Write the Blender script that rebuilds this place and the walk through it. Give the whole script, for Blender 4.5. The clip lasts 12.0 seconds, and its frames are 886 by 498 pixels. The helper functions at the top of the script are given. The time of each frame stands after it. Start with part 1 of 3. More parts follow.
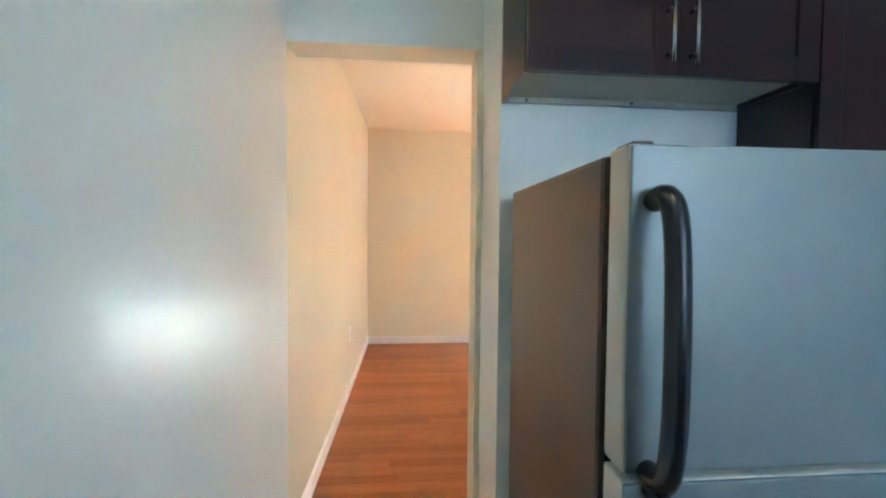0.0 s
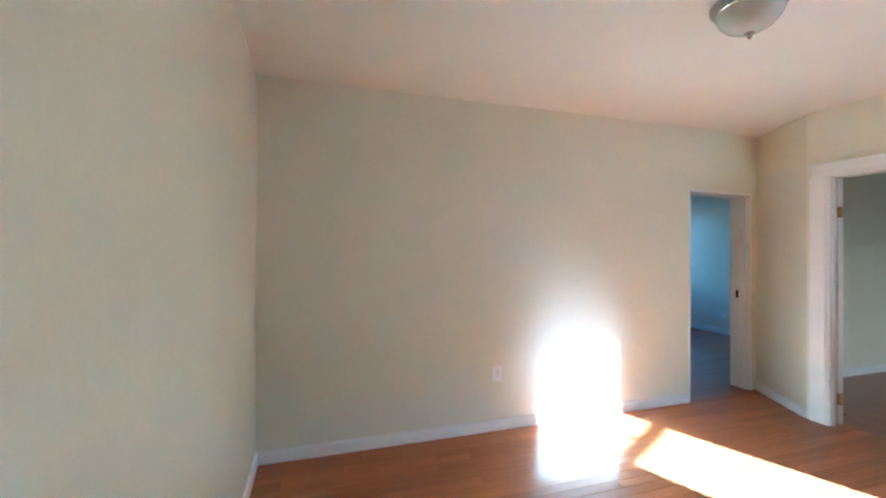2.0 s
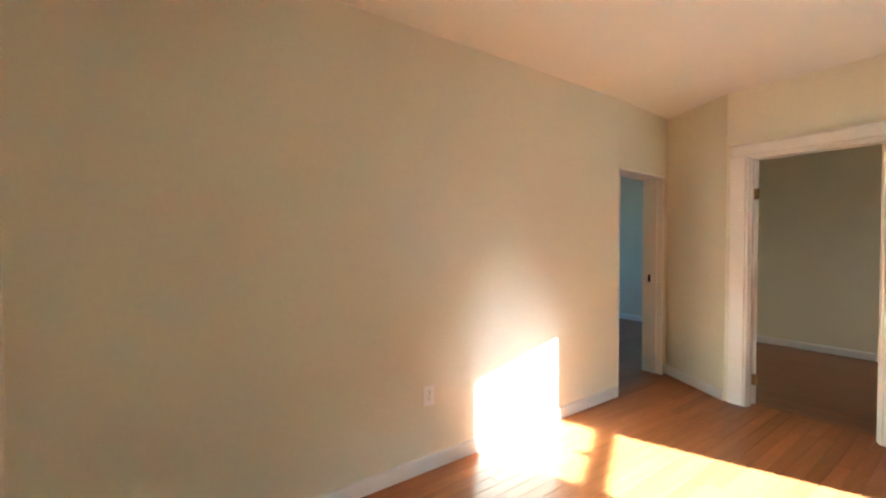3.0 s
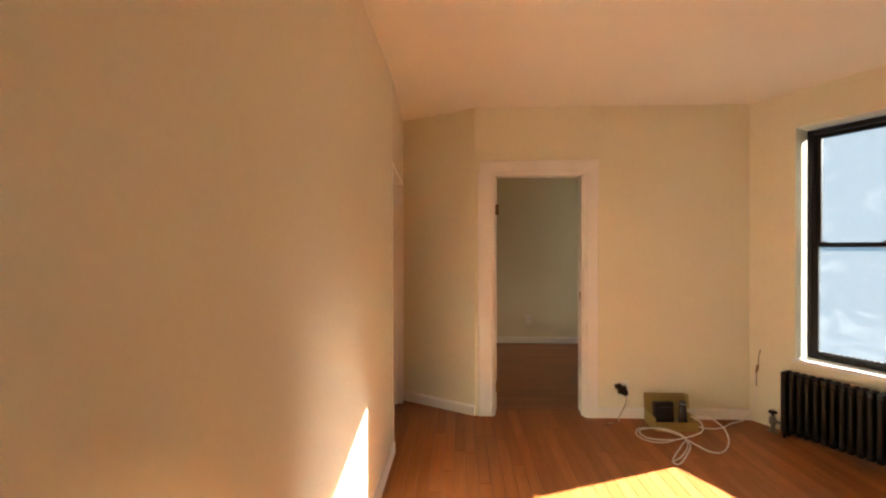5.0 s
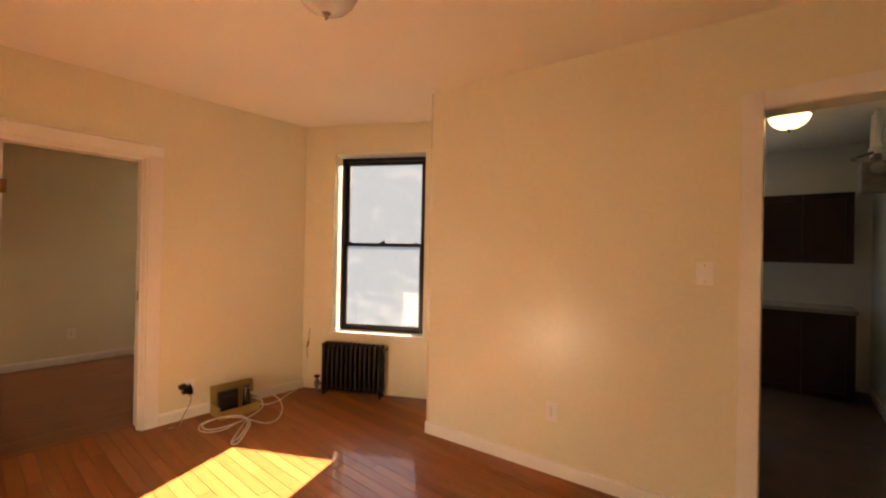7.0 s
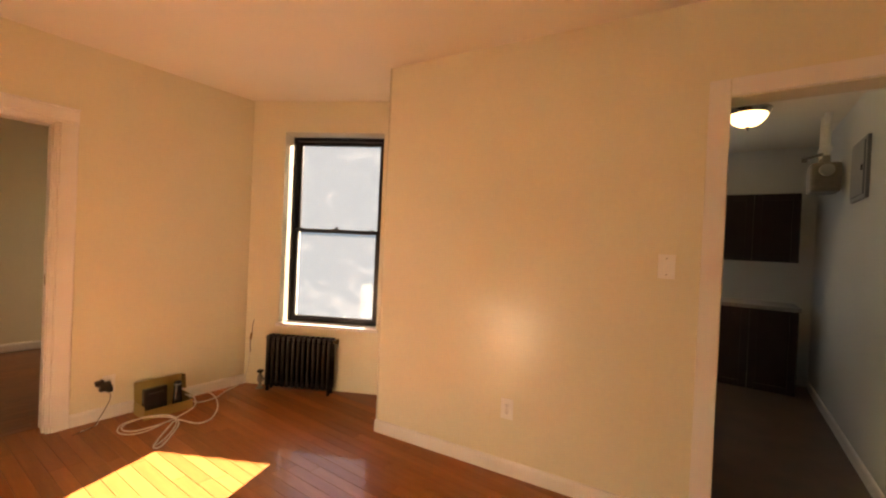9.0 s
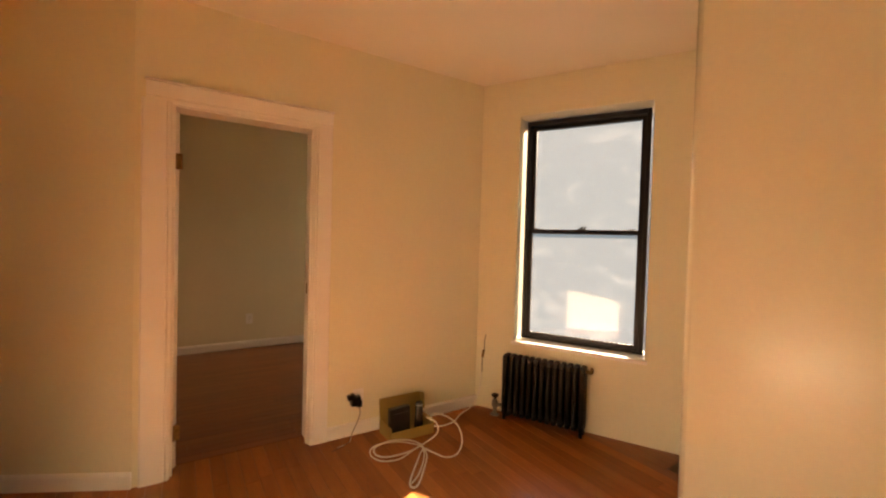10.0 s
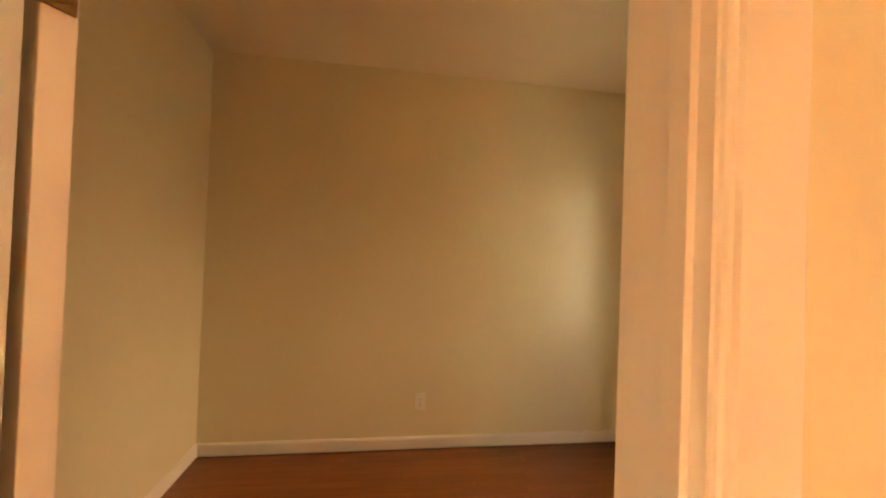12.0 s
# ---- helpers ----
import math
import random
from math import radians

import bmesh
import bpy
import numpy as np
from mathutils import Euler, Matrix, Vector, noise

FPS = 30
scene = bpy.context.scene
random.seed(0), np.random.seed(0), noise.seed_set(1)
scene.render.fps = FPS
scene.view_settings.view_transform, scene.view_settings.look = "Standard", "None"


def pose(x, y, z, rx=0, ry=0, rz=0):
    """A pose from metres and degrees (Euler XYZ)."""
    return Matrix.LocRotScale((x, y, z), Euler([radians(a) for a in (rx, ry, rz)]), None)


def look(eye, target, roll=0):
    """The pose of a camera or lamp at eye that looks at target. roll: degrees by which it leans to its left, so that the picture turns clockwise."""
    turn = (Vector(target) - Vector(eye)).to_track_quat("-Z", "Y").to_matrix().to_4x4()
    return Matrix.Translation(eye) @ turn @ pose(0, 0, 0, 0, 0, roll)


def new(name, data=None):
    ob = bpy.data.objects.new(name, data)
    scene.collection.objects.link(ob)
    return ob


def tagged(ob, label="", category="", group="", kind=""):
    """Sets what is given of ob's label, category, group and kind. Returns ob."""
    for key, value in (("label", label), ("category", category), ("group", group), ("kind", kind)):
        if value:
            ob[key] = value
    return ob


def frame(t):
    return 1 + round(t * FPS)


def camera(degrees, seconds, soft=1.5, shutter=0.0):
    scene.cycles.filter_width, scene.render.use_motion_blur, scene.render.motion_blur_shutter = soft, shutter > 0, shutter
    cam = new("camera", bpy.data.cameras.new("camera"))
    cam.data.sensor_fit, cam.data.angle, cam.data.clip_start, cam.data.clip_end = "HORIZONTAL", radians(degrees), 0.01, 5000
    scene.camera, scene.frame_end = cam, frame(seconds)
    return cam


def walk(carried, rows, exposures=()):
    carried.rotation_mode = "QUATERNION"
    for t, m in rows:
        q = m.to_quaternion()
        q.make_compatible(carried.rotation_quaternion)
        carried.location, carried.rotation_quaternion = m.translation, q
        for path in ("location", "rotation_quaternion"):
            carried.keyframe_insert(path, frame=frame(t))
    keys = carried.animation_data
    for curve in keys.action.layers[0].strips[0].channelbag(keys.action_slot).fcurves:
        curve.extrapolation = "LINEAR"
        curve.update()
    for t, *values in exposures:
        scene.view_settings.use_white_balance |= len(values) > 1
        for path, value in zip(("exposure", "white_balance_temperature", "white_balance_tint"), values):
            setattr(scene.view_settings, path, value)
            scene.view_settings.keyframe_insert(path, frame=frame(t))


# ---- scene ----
cam = camera(94.6, 12.0, soft=2.2)
PATH = [
    (0, (0.507, -1.91, 1.358), (0.674, 0.082, 1.288), 0.5),
    (0.2, (0.509, -1.712, 1.351), (0.667, 0.28, 1.28), 0.0),
    (0.3, (0.505, -1.581, 1.355), (0.671, 0.411, 1.287), -0.1),
    (0.5, (0.499, -1.35, 1.389), (0.672, 0.642, 1.344), -0.7),
    (0.7, (0.486, -1.123, 1.418), (0.66, 0.87, 1.415), -0.7),
    (1, (0.402, -0.805, 1.448), (0.625, 1.182, 1.485), -0.8),
    (1.2, (0.355, -0.587, 1.454), (0.648, 1.39, 1.537), -0.9),
    (1.5, (0.354, -0.325, 1.477), (0.743, 1.636, 1.549), -0.9),
    (2, (0.362, 0.156, 1.456), (0.972, 2.061, 1.46), 0.1),
    (2.5, (0.373, 0.576, 1.401), (1.239, 2.379, 1.37), -0.5),
    (4.3, (0.85, 2.492, 1.465), (2.713, 3.218, 1.444), 0.3),
    (4.5, (0.915, 2.595, 1.489), (2.844, 3.125, 1.462), -0.5),
    (5, (0.939, 2.708, 1.448), (2.938, 2.787, 1.439), -0.1),
    (5.5, (0.855, 2.836, 1.429), (2.809, 2.408, 1.442), 0.6),
    (6, (0.804, 2.785, 1.427), (2.613, 1.931, 1.444), 1.1),
    (6.5, (0.764, 2.694, 1.425), (2.338, 1.46, 1.44), 1.2),
    (7, (0.711, 2.576, 1.418), (1.992, 1.04, 1.424), 1.1),
    (7.2, (0.672, 2.538, 1.423), (1.841, 0.915, 1.425), 1.2),
    (8.8, (0.622, 2.4, 1.393), (1.641, 0.68, 1.368), 1.9),
    (9, (0.779, 2.389, 1.379), (1.921, 0.748, 1.359), 2.6),
    (9.5, (1.226, 2.428, 1.337), (2.746, 1.13, 1.269), 2.2),
    (10, (1.766, 2.362, 1.378), (3.45, 1.285, 1.329), 1.6),
    (10.5, (2.373, 2.213, 1.387), (4.163, 1.322, 1.384), 2.1),
    (11, (3.001, 2.18, 1.374), (4.859, 1.442, 1.351), 1.7),
    (11.3, (3.285, 2.075, 1.388), (5.180, 1.438, 1.370), 1.5),
    (11.5, (3.528, 2.011, 1.381), (5.446, 1.446, 1.391), 1.7),
    (11.7, (3.760, 1.987, 1.421), (5.705, 1.523, 1.459), 2.0),
    (12, (4.036, 2.028, 1.475), (6.010, 1.714, 1.506), 2.1),
]
walk(cam, [(t, look(eye, target, roll)) for t, eye, target, roll in PATH],
     exposures=[(0.0, 5.65, 4600, 5), (0.5, 5.7, 4050, 1), (1.0, 5.45, 3880, -3), (1.5, 4.85, 3620, -5), (2.0, 4.6, 3600, -6), (2.5, 4.45, 4500, -3), (4.5, 4.25, 4650, -8), (5.0, 3.95, 6100, 10), (5.5, 3.72, 7800, 25), (9.0, 3.9, 8000, 25), (10.0, 3.72, 8600, 24), (11.0, 3.72, 9000, 26), (11.5, 3.72, 10000, 25), (12.0, 4.72, 10200, 21)])

scene.cycles.blur_glossy = 0.0   # keeps the light that the varnished floor throws up the walls

# ---- daylight ----
world = bpy.data.worlds.new("world")
scene.world = world
world.use_nodes = True
wn = world.node_tree
wn.nodes.clear()
w_out = wn.nodes.new("ShaderNodeOutputWorld")
w_bg = wn.nodes.new("ShaderNodeBackground")
w_sky = wn.nodes.new("ShaderNodeTexSky")
w_sky.sky_type = "NISHITA"
w_sky.sun_disc = False
w_sky.sun_elevation = radians(25)
w_sky.sun_rotation = radians(158)
w_bg.inputs["Strength"].default_value = 0.05
wn.links.new(w_sky.outputs[0], w_bg.inputs[0])
wn.links.new(w_bg.outputs[0], w_out.inputs[0])

SUN_TO = Vector((-0.348, 0.935, -0.472))
sun = new("sun", bpy.data.lights.new("sun", "SUN"))
sun.data.energy = 4.3
sun.data.angle = radians(0.6)
sun.data.color = (1.0, 0.91, 0.78)
sun.matrix_world = look((6, -12, 8), Vector((6, -12, 8)) + SUN_TO)


def window_light(name, m, w, h, watts, color):
    """The sky's light in the opening of a window that the walk never faces."""
    d = bpy.data.lights.new(name, "AREA")
    d.shape, d.size, d.size_y, d.energy, d.color = "RECTANGLE", w, h, watts, color
    ob = new(name, d)
    ob.matrix_world = m
    return ob


window_light("kitchen_window_light", look((1.80, -3.68, 1.60), (1.45, -0.6, 1.25)), 1.04, 1.04, 0.135, (0.50, 0.76, 1.0))
window_light("side_room_window_light", look((5.9, 7.05, 1.5), (5.9, 4, 1.0)), 0.8, 1.4, 0.038, (0.55, 0.78, 1.0))
window_light("bedroom_window_light", look((6.24, -0.08, 1.45), (6.45, 3.24, -0.20)), 0.64, 1.20, 0.20, (1.0, 0.74, 0.50)).data.spread = radians(72)


# ---- materials ----
def mat(name, color, rough=0.6, metal=0.0, var=0.06, scale=6.0, bump=0.0, bump_scale=120.0, spec=0.5,
        rough_var=0.0, stretch=None, coat=0.0, per_object=0.0, per_island=0.0, fine=0.0, fine_scale=90.0):
    """A surface with a broad and a fine variation of its colour, and relief."""
    m = bpy.data.materials.new(name)
    m.use_nodes = True
    nt = m.node_tree
    b = nt.nodes["Principled BSDF"]
    b.inputs["Roughness"].default_value = rough
    b.inputs["Metallic"].default_value = metal
    b.inputs["Specular IOR Level"].default_value = spec
    b.inputs["Coat Weight"].default_value = coat
    b.inputs["Coat Roughness"].default_value = 0.05
    tc = nt.nodes.new("ShaderNodeTexCoord")
    vec = tc.outputs["Object"]
    if stretch:
        mp = nt.nodes.new("ShaderNodeMapping")
        mp.inputs["Scale"].default_value = stretch
        nt.links.new(vec, mp.inputs["Vector"])
        vec = mp.outputs["Vector"]
    n1 = nt.nodes.new("ShaderNodeTexNoise")
    n1.inputs["Scale"].default_value = scale
    n1.inputs["Detail"].default_value = 5
    nt.links.new(vec, n1.inputs["Vector"])
    hsv = nt.nodes.new("ShaderNodeHueSaturation")
    hsv.inputs["Color"].default_value = (*color, 1)
    mr = nt.nodes.new("ShaderNodeMapRange")
    mr.inputs["From Min"].default_value, mr.inputs["From Max"].default_value = 0.25, 0.75
    mr.inputs["To Min"].default_value, mr.inputs["To Max"].default_value = 1 - var, 1 + var
    nt.links.new(n1.outputs["Fac"], mr.inputs["Value"])
    val = mr.outputs["Result"]
    if fine:
        n2 = nt.nodes.new("ShaderNodeTexNoise")
        n2.inputs["Scale"].default_value = fine_scale
        n2.inputs["Detail"].default_value = 3
        nt.links.new(vec, n2.inputs["Vector"])
        m2 = nt.nodes.new("ShaderNodeMapRange")
        m2.inputs["From Min"].default_value, m2.inputs["From Max"].default_value = 0.3, 0.7
        m2.inputs["To Min"].default_value, m2.inputs["To Max"].default_value = 1 - fine, 1 + fine
        nt.links.new(n2.outputs["Fac"], m2.inputs["Value"])
        mu = nt.nodes.new("ShaderNodeMath")
        mu.operation = "MULTIPLY"
        nt.links.new(val, mu.inputs[0])
        nt.links.new(m2.outputs["Result"], mu.inputs[1])
        val = mu.outputs[0]
    for amount, node, out in ((per_object, "ShaderNodeObjectInfo", "Random"), (per_island, "ShaderNodeNewGeometry", "Random Per Island")):
        if amount:
            oi = nt.nodes.new(node)
            m3 = nt.nodes.new("ShaderNodeMapRange")
            m3.inputs["To Min"].default_value, m3.inputs["To Max"].default_value = 1 - amount, 1 + amount
            nt.links.new(oi.outputs[out], m3.inputs["Value"])
            mu = nt.nodes.new("ShaderNodeMath")
            mu.operation = "MULTIPLY"
            nt.links.new(val, mu.inputs[0])
            nt.links.new(m3.outputs["Result"], mu.inputs[1])
            val = mu.outputs[0]
    nt.links.new(val, hsv.inputs["Value"])
    nt.links.new(hsv.outputs["Color"], b.inputs["Base Color"])
    if rough_var:
        m4 = nt.nodes.new("ShaderNodeMapRange")
        m4.inputs["From Min"].default_value, m4.inputs["From Max"].default_value = 0.3, 0.7
        m4.inputs["To Min"].default_value, m4.inputs["To Max"].default_value = max(0.03, rough - rough_var), rough + rough_var
        nt.links.new(n1.outputs["Fac"], m4.inputs["Value"])
        nt.links.new(m4.outputs["Result"], b.inputs["Roughness"])
    if bump:
        nb = nt.nodes.new("ShaderNodeTexNoise")
        nb.inputs["Scale"].default_value = bump_scale
        nb.inputs["Detail"].default_value = 4
        nt.links.new(vec, nb.inputs["Vector"])
        bn = nt.nodes.new("ShaderNodeBump")
        bn.inputs["Strength"].default_value = bump
        bn.inputs["Distance"].default_value = 0.004
        nt.links.new(nb.outputs["Fac"], bn.inputs["Height"])
        nt.links.new(bn.outputs["Normal"], b.inputs["Normal"])
    return m


M_WALL = mat("cream_wall_paint", (0.83, 0.792, 0.618), rough=0.26, spec=0.38, var=0.03, scale=1.3, bump=0.06, bump_scale=14, fine=0.012, fine_scale=40)
M_KWALL = mat("pale_grey_kitchen_paint", (0.77, 0.79, 0.75), rough=0.30, spec=0.24, var=0.03, scale=1.3, bump=0.08, bump_scale=9, fine=0.012, fine_scale=40)
M_CEIL = mat("ceiling_paint", (0.87, 0.825, 0.72), rough=0.75, var=0.03, scale=1.1, bump=0.12, bump_scale=18)
M_TRIM = mat("white_gloss_trim", (0.86, 0.84, 0.80), rough=0.36, var=0.03, scale=5)
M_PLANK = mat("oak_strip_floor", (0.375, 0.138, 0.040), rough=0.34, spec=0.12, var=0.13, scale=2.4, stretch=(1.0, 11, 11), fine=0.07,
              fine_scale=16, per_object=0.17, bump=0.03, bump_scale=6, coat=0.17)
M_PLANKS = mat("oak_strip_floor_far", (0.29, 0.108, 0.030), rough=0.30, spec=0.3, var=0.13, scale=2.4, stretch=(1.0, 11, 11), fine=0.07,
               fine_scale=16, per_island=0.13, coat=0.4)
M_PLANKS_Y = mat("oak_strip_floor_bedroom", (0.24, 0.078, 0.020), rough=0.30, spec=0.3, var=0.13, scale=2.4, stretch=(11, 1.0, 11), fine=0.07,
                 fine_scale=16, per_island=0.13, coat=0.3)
M_SUB = mat("floor_joint", (0.085, 0.04, 0.018), rough=0.8)
M_BLACK = mat("black_window_paint", (0.008, 0.007, 0.008), rough=0.38, spec=0.3, var=0.2, scale=20, bump=0.05)
M_IRON = mat("black_radiator_paint", (0.005, 0.0045, 0.004), rough=0.34, spec=0.3, var=0.25, scale=18, bump=0.15, bump_scale=60)
M_CABINET = mat("dark_espresso_wood", (0.020, 0.007, 0.007), rough=0.30, spec=0.4, var=0.14, scale=4, stretch=(10, 10, 1), fine=0.08, fine_scale=30)
M_CABIN = mat("pale_cabinet_underside", (0.44, 0.42, 0.34), rough=0.6, var=0.06)
M_STEEL = mat("brushed_steel_door", (0.235, 0.265, 0.275), rough=0.42, metal=0.35, var=0.03, scale=2, fine=0.02, fine_scale=30, stretch=(1, 1, 1))
M_FSIDE = mat("dark_grey_textured_side", (0.078, 0.070, 0.062), rough=0.30, metal=0.6, var=0.08, bump=0.04, bump_scale=250)
M_FEDGE = mat("pale_grey_plastic", (0.58, 0.55, 0.48), rough=0.4, var=0.06)
M_HANDLE = mat("black_plastic", (0.012, 0.012, 0.014), rough=0.25, var=0.1)
M_CHROME = mat("brushed_nickel", (0.46, 0.43, 0.39), rough=0.22, metal=1.0, var=0.06)
M_BRASS = mat("worn_brass_hinge", (0.30, 0.20, 0.09), rough=0.38, metal=0.9, var=0.3, scale=60)
M_PLATE = mat("ivory_plastic_plate", (0.90, 0.89, 0.84), rough=0.35, var=0.03)
M_SLOT = mat("dark_slot", (0.05, 0.045, 0.04), rough=0.6)
M_CARD = mat("tan_cardboard", (0.36, 0.25, 0.07), rough=0.75, var=0.10, scale=9, bump=0.1)
M_CABLE = mat("white_cable_sheath", (0.80, 0.76, 0.68), rough=0.4, var=0.05, scale=20)
M_WIRE = mat("brown_wire", (0.10, 0.06, 0.03), rough=0.5, var=0.1)
M_PANEL = mat("grey_panel_enamel", (0.28, 0.30, 0.30), rough=0.4, var=0.06)
M_METER = mat("grey_meter_paint", (0.20, 0.19, 0.17), rough=0.5, var=0.15, scale=20)
M_COUNTER = mat("pale_stone_worktop", (0.30, 0.28, 0.25), rough=0.3, var=0.15, scale=40)
M_KFLOOR = mat("brown_vinyl_floor", (0.13, 0.08, 0.05), rough=0.35, var=0.2, scale=5)
M_EARTH = mat("ground", (0.16, 0.15, 0.14), rough=0.9, var=0.2, scale=0.3)


def mat_shade():
    m = mat("frosted_lamp_glass", (0.62, 0.61, 0.55), rough=0.25, var=0.05, scale=9)
    b = m.node_tree.nodes["Principled BSDF"]
    b.inputs["Subsurface Weight"].default_value = 0.3
    return m


def mat_lit(name, color, strength):
    m = bpy.data.materials.new(name)
    m.use_nodes = True
    b = m.node_tree.nodes["Principled BSDF"]
    b.inputs["Base Color"].default_value = (*color, 1)
    b.inputs["Emission Color"].default_value = (*color, 1)
    b.inputs["Emission Strength"].default_value = strength
    b.inputs["Roughness"].default_value = 0.3
    return m


def mat_glass():
    """Window glass with a film of dust and wiped smears."""
    m = bpy.data.materials.new("dusty_window_glass")
    m.use_nodes = True
    nt = m.node_tree
    nt.nodes.clear()
    out = nt.nodes.new("ShaderNodeOutputMaterial")
    tr = nt.nodes.new("ShaderNodeBsdfTransparent")
    tr.inputs[0].default_value = (0.93, 0.96, 0.96, 1)
    gl = nt.nodes.new("ShaderNodeBsdfGlossy")
    gl.inputs["Roughness"].default_value = 0.015
    fr = nt.nodes.new("ShaderNodeFresnel")
    fr.inputs["IOR"].default_value = 1.42
    mix = nt.nodes.new("ShaderNodeMixShader")
    nt.links.new(fr.outputs[0], mix.inputs[0])
    nt.links.new(tr.outputs[0], mix.inputs[1])
    nt.links.new(gl.outputs[0], mix.inputs[2])
    tl = nt.nodes.new("ShaderNodeBsdfTranslucent")
    tl.inputs[0].default_value = (0.80, 0.83, 0.84, 1)
    tc = nt.nodes.new("ShaderNodeTexCoord")
    mp = nt.nodes.new("ShaderNodeMapping")
    mp.inputs["Rotation"].default_value = (0, radians(35), 0)
    mp.inputs["Scale"].default_value = (2.0, 2.0, 3.4)
    nt.links.new(tc.outputs["Object"], mp.inputs["Vector"])
    ns = nt.nodes.new("ShaderNodeTexNoise")
    ns.inputs["Scale"].default_value = 1.7
    ns.inputs["Detail"].default_value = 4
    ns.inputs["Distortion"].default_value = 1.1
    nt.links.new(mp.outputs[0], ns.inputs["Vector"])
    mr = nt.nodes.new("ShaderNodeMapRange")
    mr.inputs["From Min"].default_value, mr.inputs["From Max"].default_value = 0.50, 0.68
    mr.inputs["To Min"].default_value, mr.inputs["To Max"].default_value = 0.0115, 0.0185
    nt.links.new(ns.outputs["Fac"], mr.inputs["Value"])
    mix2 = nt.nodes.new("ShaderNodeMixShader")
    nt.links.new(mr.outputs[0], mix2.inputs[0])
    nt.links.new(mix.outputs[0], mix2.inputs[1])
    nt.links.new(tl.outputs[0], mix2.inputs[2])
    nt.links.new(mix2.outputs[0], out.inputs[0])
    return m


def mat_backdrop():
    """Bright hazy distance: pale above, greyer below."""
    m = bpy.data.materials.new("hazy_distance")
    m.use_nodes = True
    nt = m.node_tree
    nt.nodes.clear()
    out = nt.nodes.new("ShaderNodeOutputMaterial")
    em = nt.nodes.new("ShaderNodeEmission")
    tc = nt.nodes.new("ShaderNodeTexCoord")
    ns = nt.nodes.new("ShaderNodeTexNoise")
    ns.inputs["Scale"].default_value = 0.12
    ns.inputs["Detail"].default_value = 3
    nt.links.new(tc.outputs["Object"], ns.inputs["Vector"])
    cr = nt.nodes.new("ShaderNodeValToRGB")
    cr.color_ramp.elements[0].position, cr.color_ramp.elements[0].color = 0.3, (0.52, 0.755, 0.95, 1)
    cr.color_ramp.elements[1].position, cr.color_ramp.elements[1].color = 0.7, (0.535, 0.77, 0.965, 1)
    nt.links.new(ns.outputs["Fac"], cr.inputs[0])
    nt.links.new(cr.outputs[0], em.inputs[0])
    em.inputs[1].default_value = HAZE
    nt.links.new(em.outputs[0], out.inputs[0])
    return m


HAZE = 0.038
M_SHADE = mat_shade()
M_LIT = mat_lit("lit_lamp_glass", (1.0, 0.70, 0.28), 0.4)
M_AMBER = mat_lit("lit_amber_lamp_glass", (1.0, 0.42, 0.07), 0.22)
M_GLASS = mat_glass()
M_HAZE = mat_backdrop()


# ---- mesh helpers ----
def box(bm, x0, y0, z0, x1, y1, z1, bevel=0.0, m=None):
    b = bmesh.new()
    bmesh.ops.create_cube(b, size=1)
    for v in b.verts:
        v.co = ((x0 + x1) / 2 + v.co.x * (x1 - x0), (y0 + y1) / 2 + v.co.y * (y1 - y0), (z0 + z1) / 2 + v.co.z * (z1 - z0))
    if bevel:
        bmesh.ops.bevel(b, geom=b.edges[:], offset=bevel, segments=2, affect="EDGES", profile=0.6)
    if m is not None:
        b.transform(m)
    merge(bm, b)


def merge(bm, b):
    me = bpy.data.meshes.new("tmp")
    b.to_mesh(me)
    b.free()
    bm.from_mesh(me)
    bpy.data.meshes.remove(me)


def lathe(bm, profile, seg=32, m=None):
    """profile: (radius, z) from one end to the other."""
    b = bmesh.new()
    rings = []
    for r, z in profile:
        if r < 1e-5:
            rings.append([b.verts.new((0, 0, z))])
        else:
            rings.append([b.verts.new((r * math.cos(2 * math.pi * i / seg), r * math.sin(2 * math.pi * i / seg), z)) for i in range(seg)])
    for a, c in zip(rings, rings[1:]):
        for i in range(seg):
            j = (i + 1) % seg
            vs = [a[i % len(a)], a[j % len(a)], c[j % len(c)], c[i % len(c)]]
            vs = [v for k, v in enumerate(vs) if v not in vs[:k]]
            if len(vs) > 2:
                b.faces.new(vs)
    for f in b.faces:
        f.smooth = True
    bmesh.ops.recalc_face_normals(b, faces=b.faces[:])
    if m is not None:
        b.transform(m)
    merge(bm, b)


def rod(bm, p0, p1, r, seg=12, r1=None):
    p0, p1 = Vector(p0), Vector(p1)
    d = p1 - p0
    m = Matrix.Translation(p0) @ d.to_track_quat("Z", "Y").to_matrix().to_4x4()
    r1 = r if r1 is None else r1
    lathe(bm, [(0, 0), (r, 0), (r1, d.length), (0, d.length)], seg, m)


def smooth_line(pts, n=8):
    """A Catmull-Rom line through points."""
    pts = [Vector(p) for p in pts]
    out = []
    for i in range(len(pts) - 1):
        a, b, c, d = pts[max(i - 1, 0)], pts[i], pts[i + 1], pts[min(i + 2, len(pts) - 1)]
        for k in range(n):
            t = k / n
            out.append(0.5 * (2 * b + (c - a) * t + (2 * a - 5 * b + 4 * c - d) * t * t + (3 * b - a - 3 * c + d) * t ** 3))
    return out + [pts[-1]]


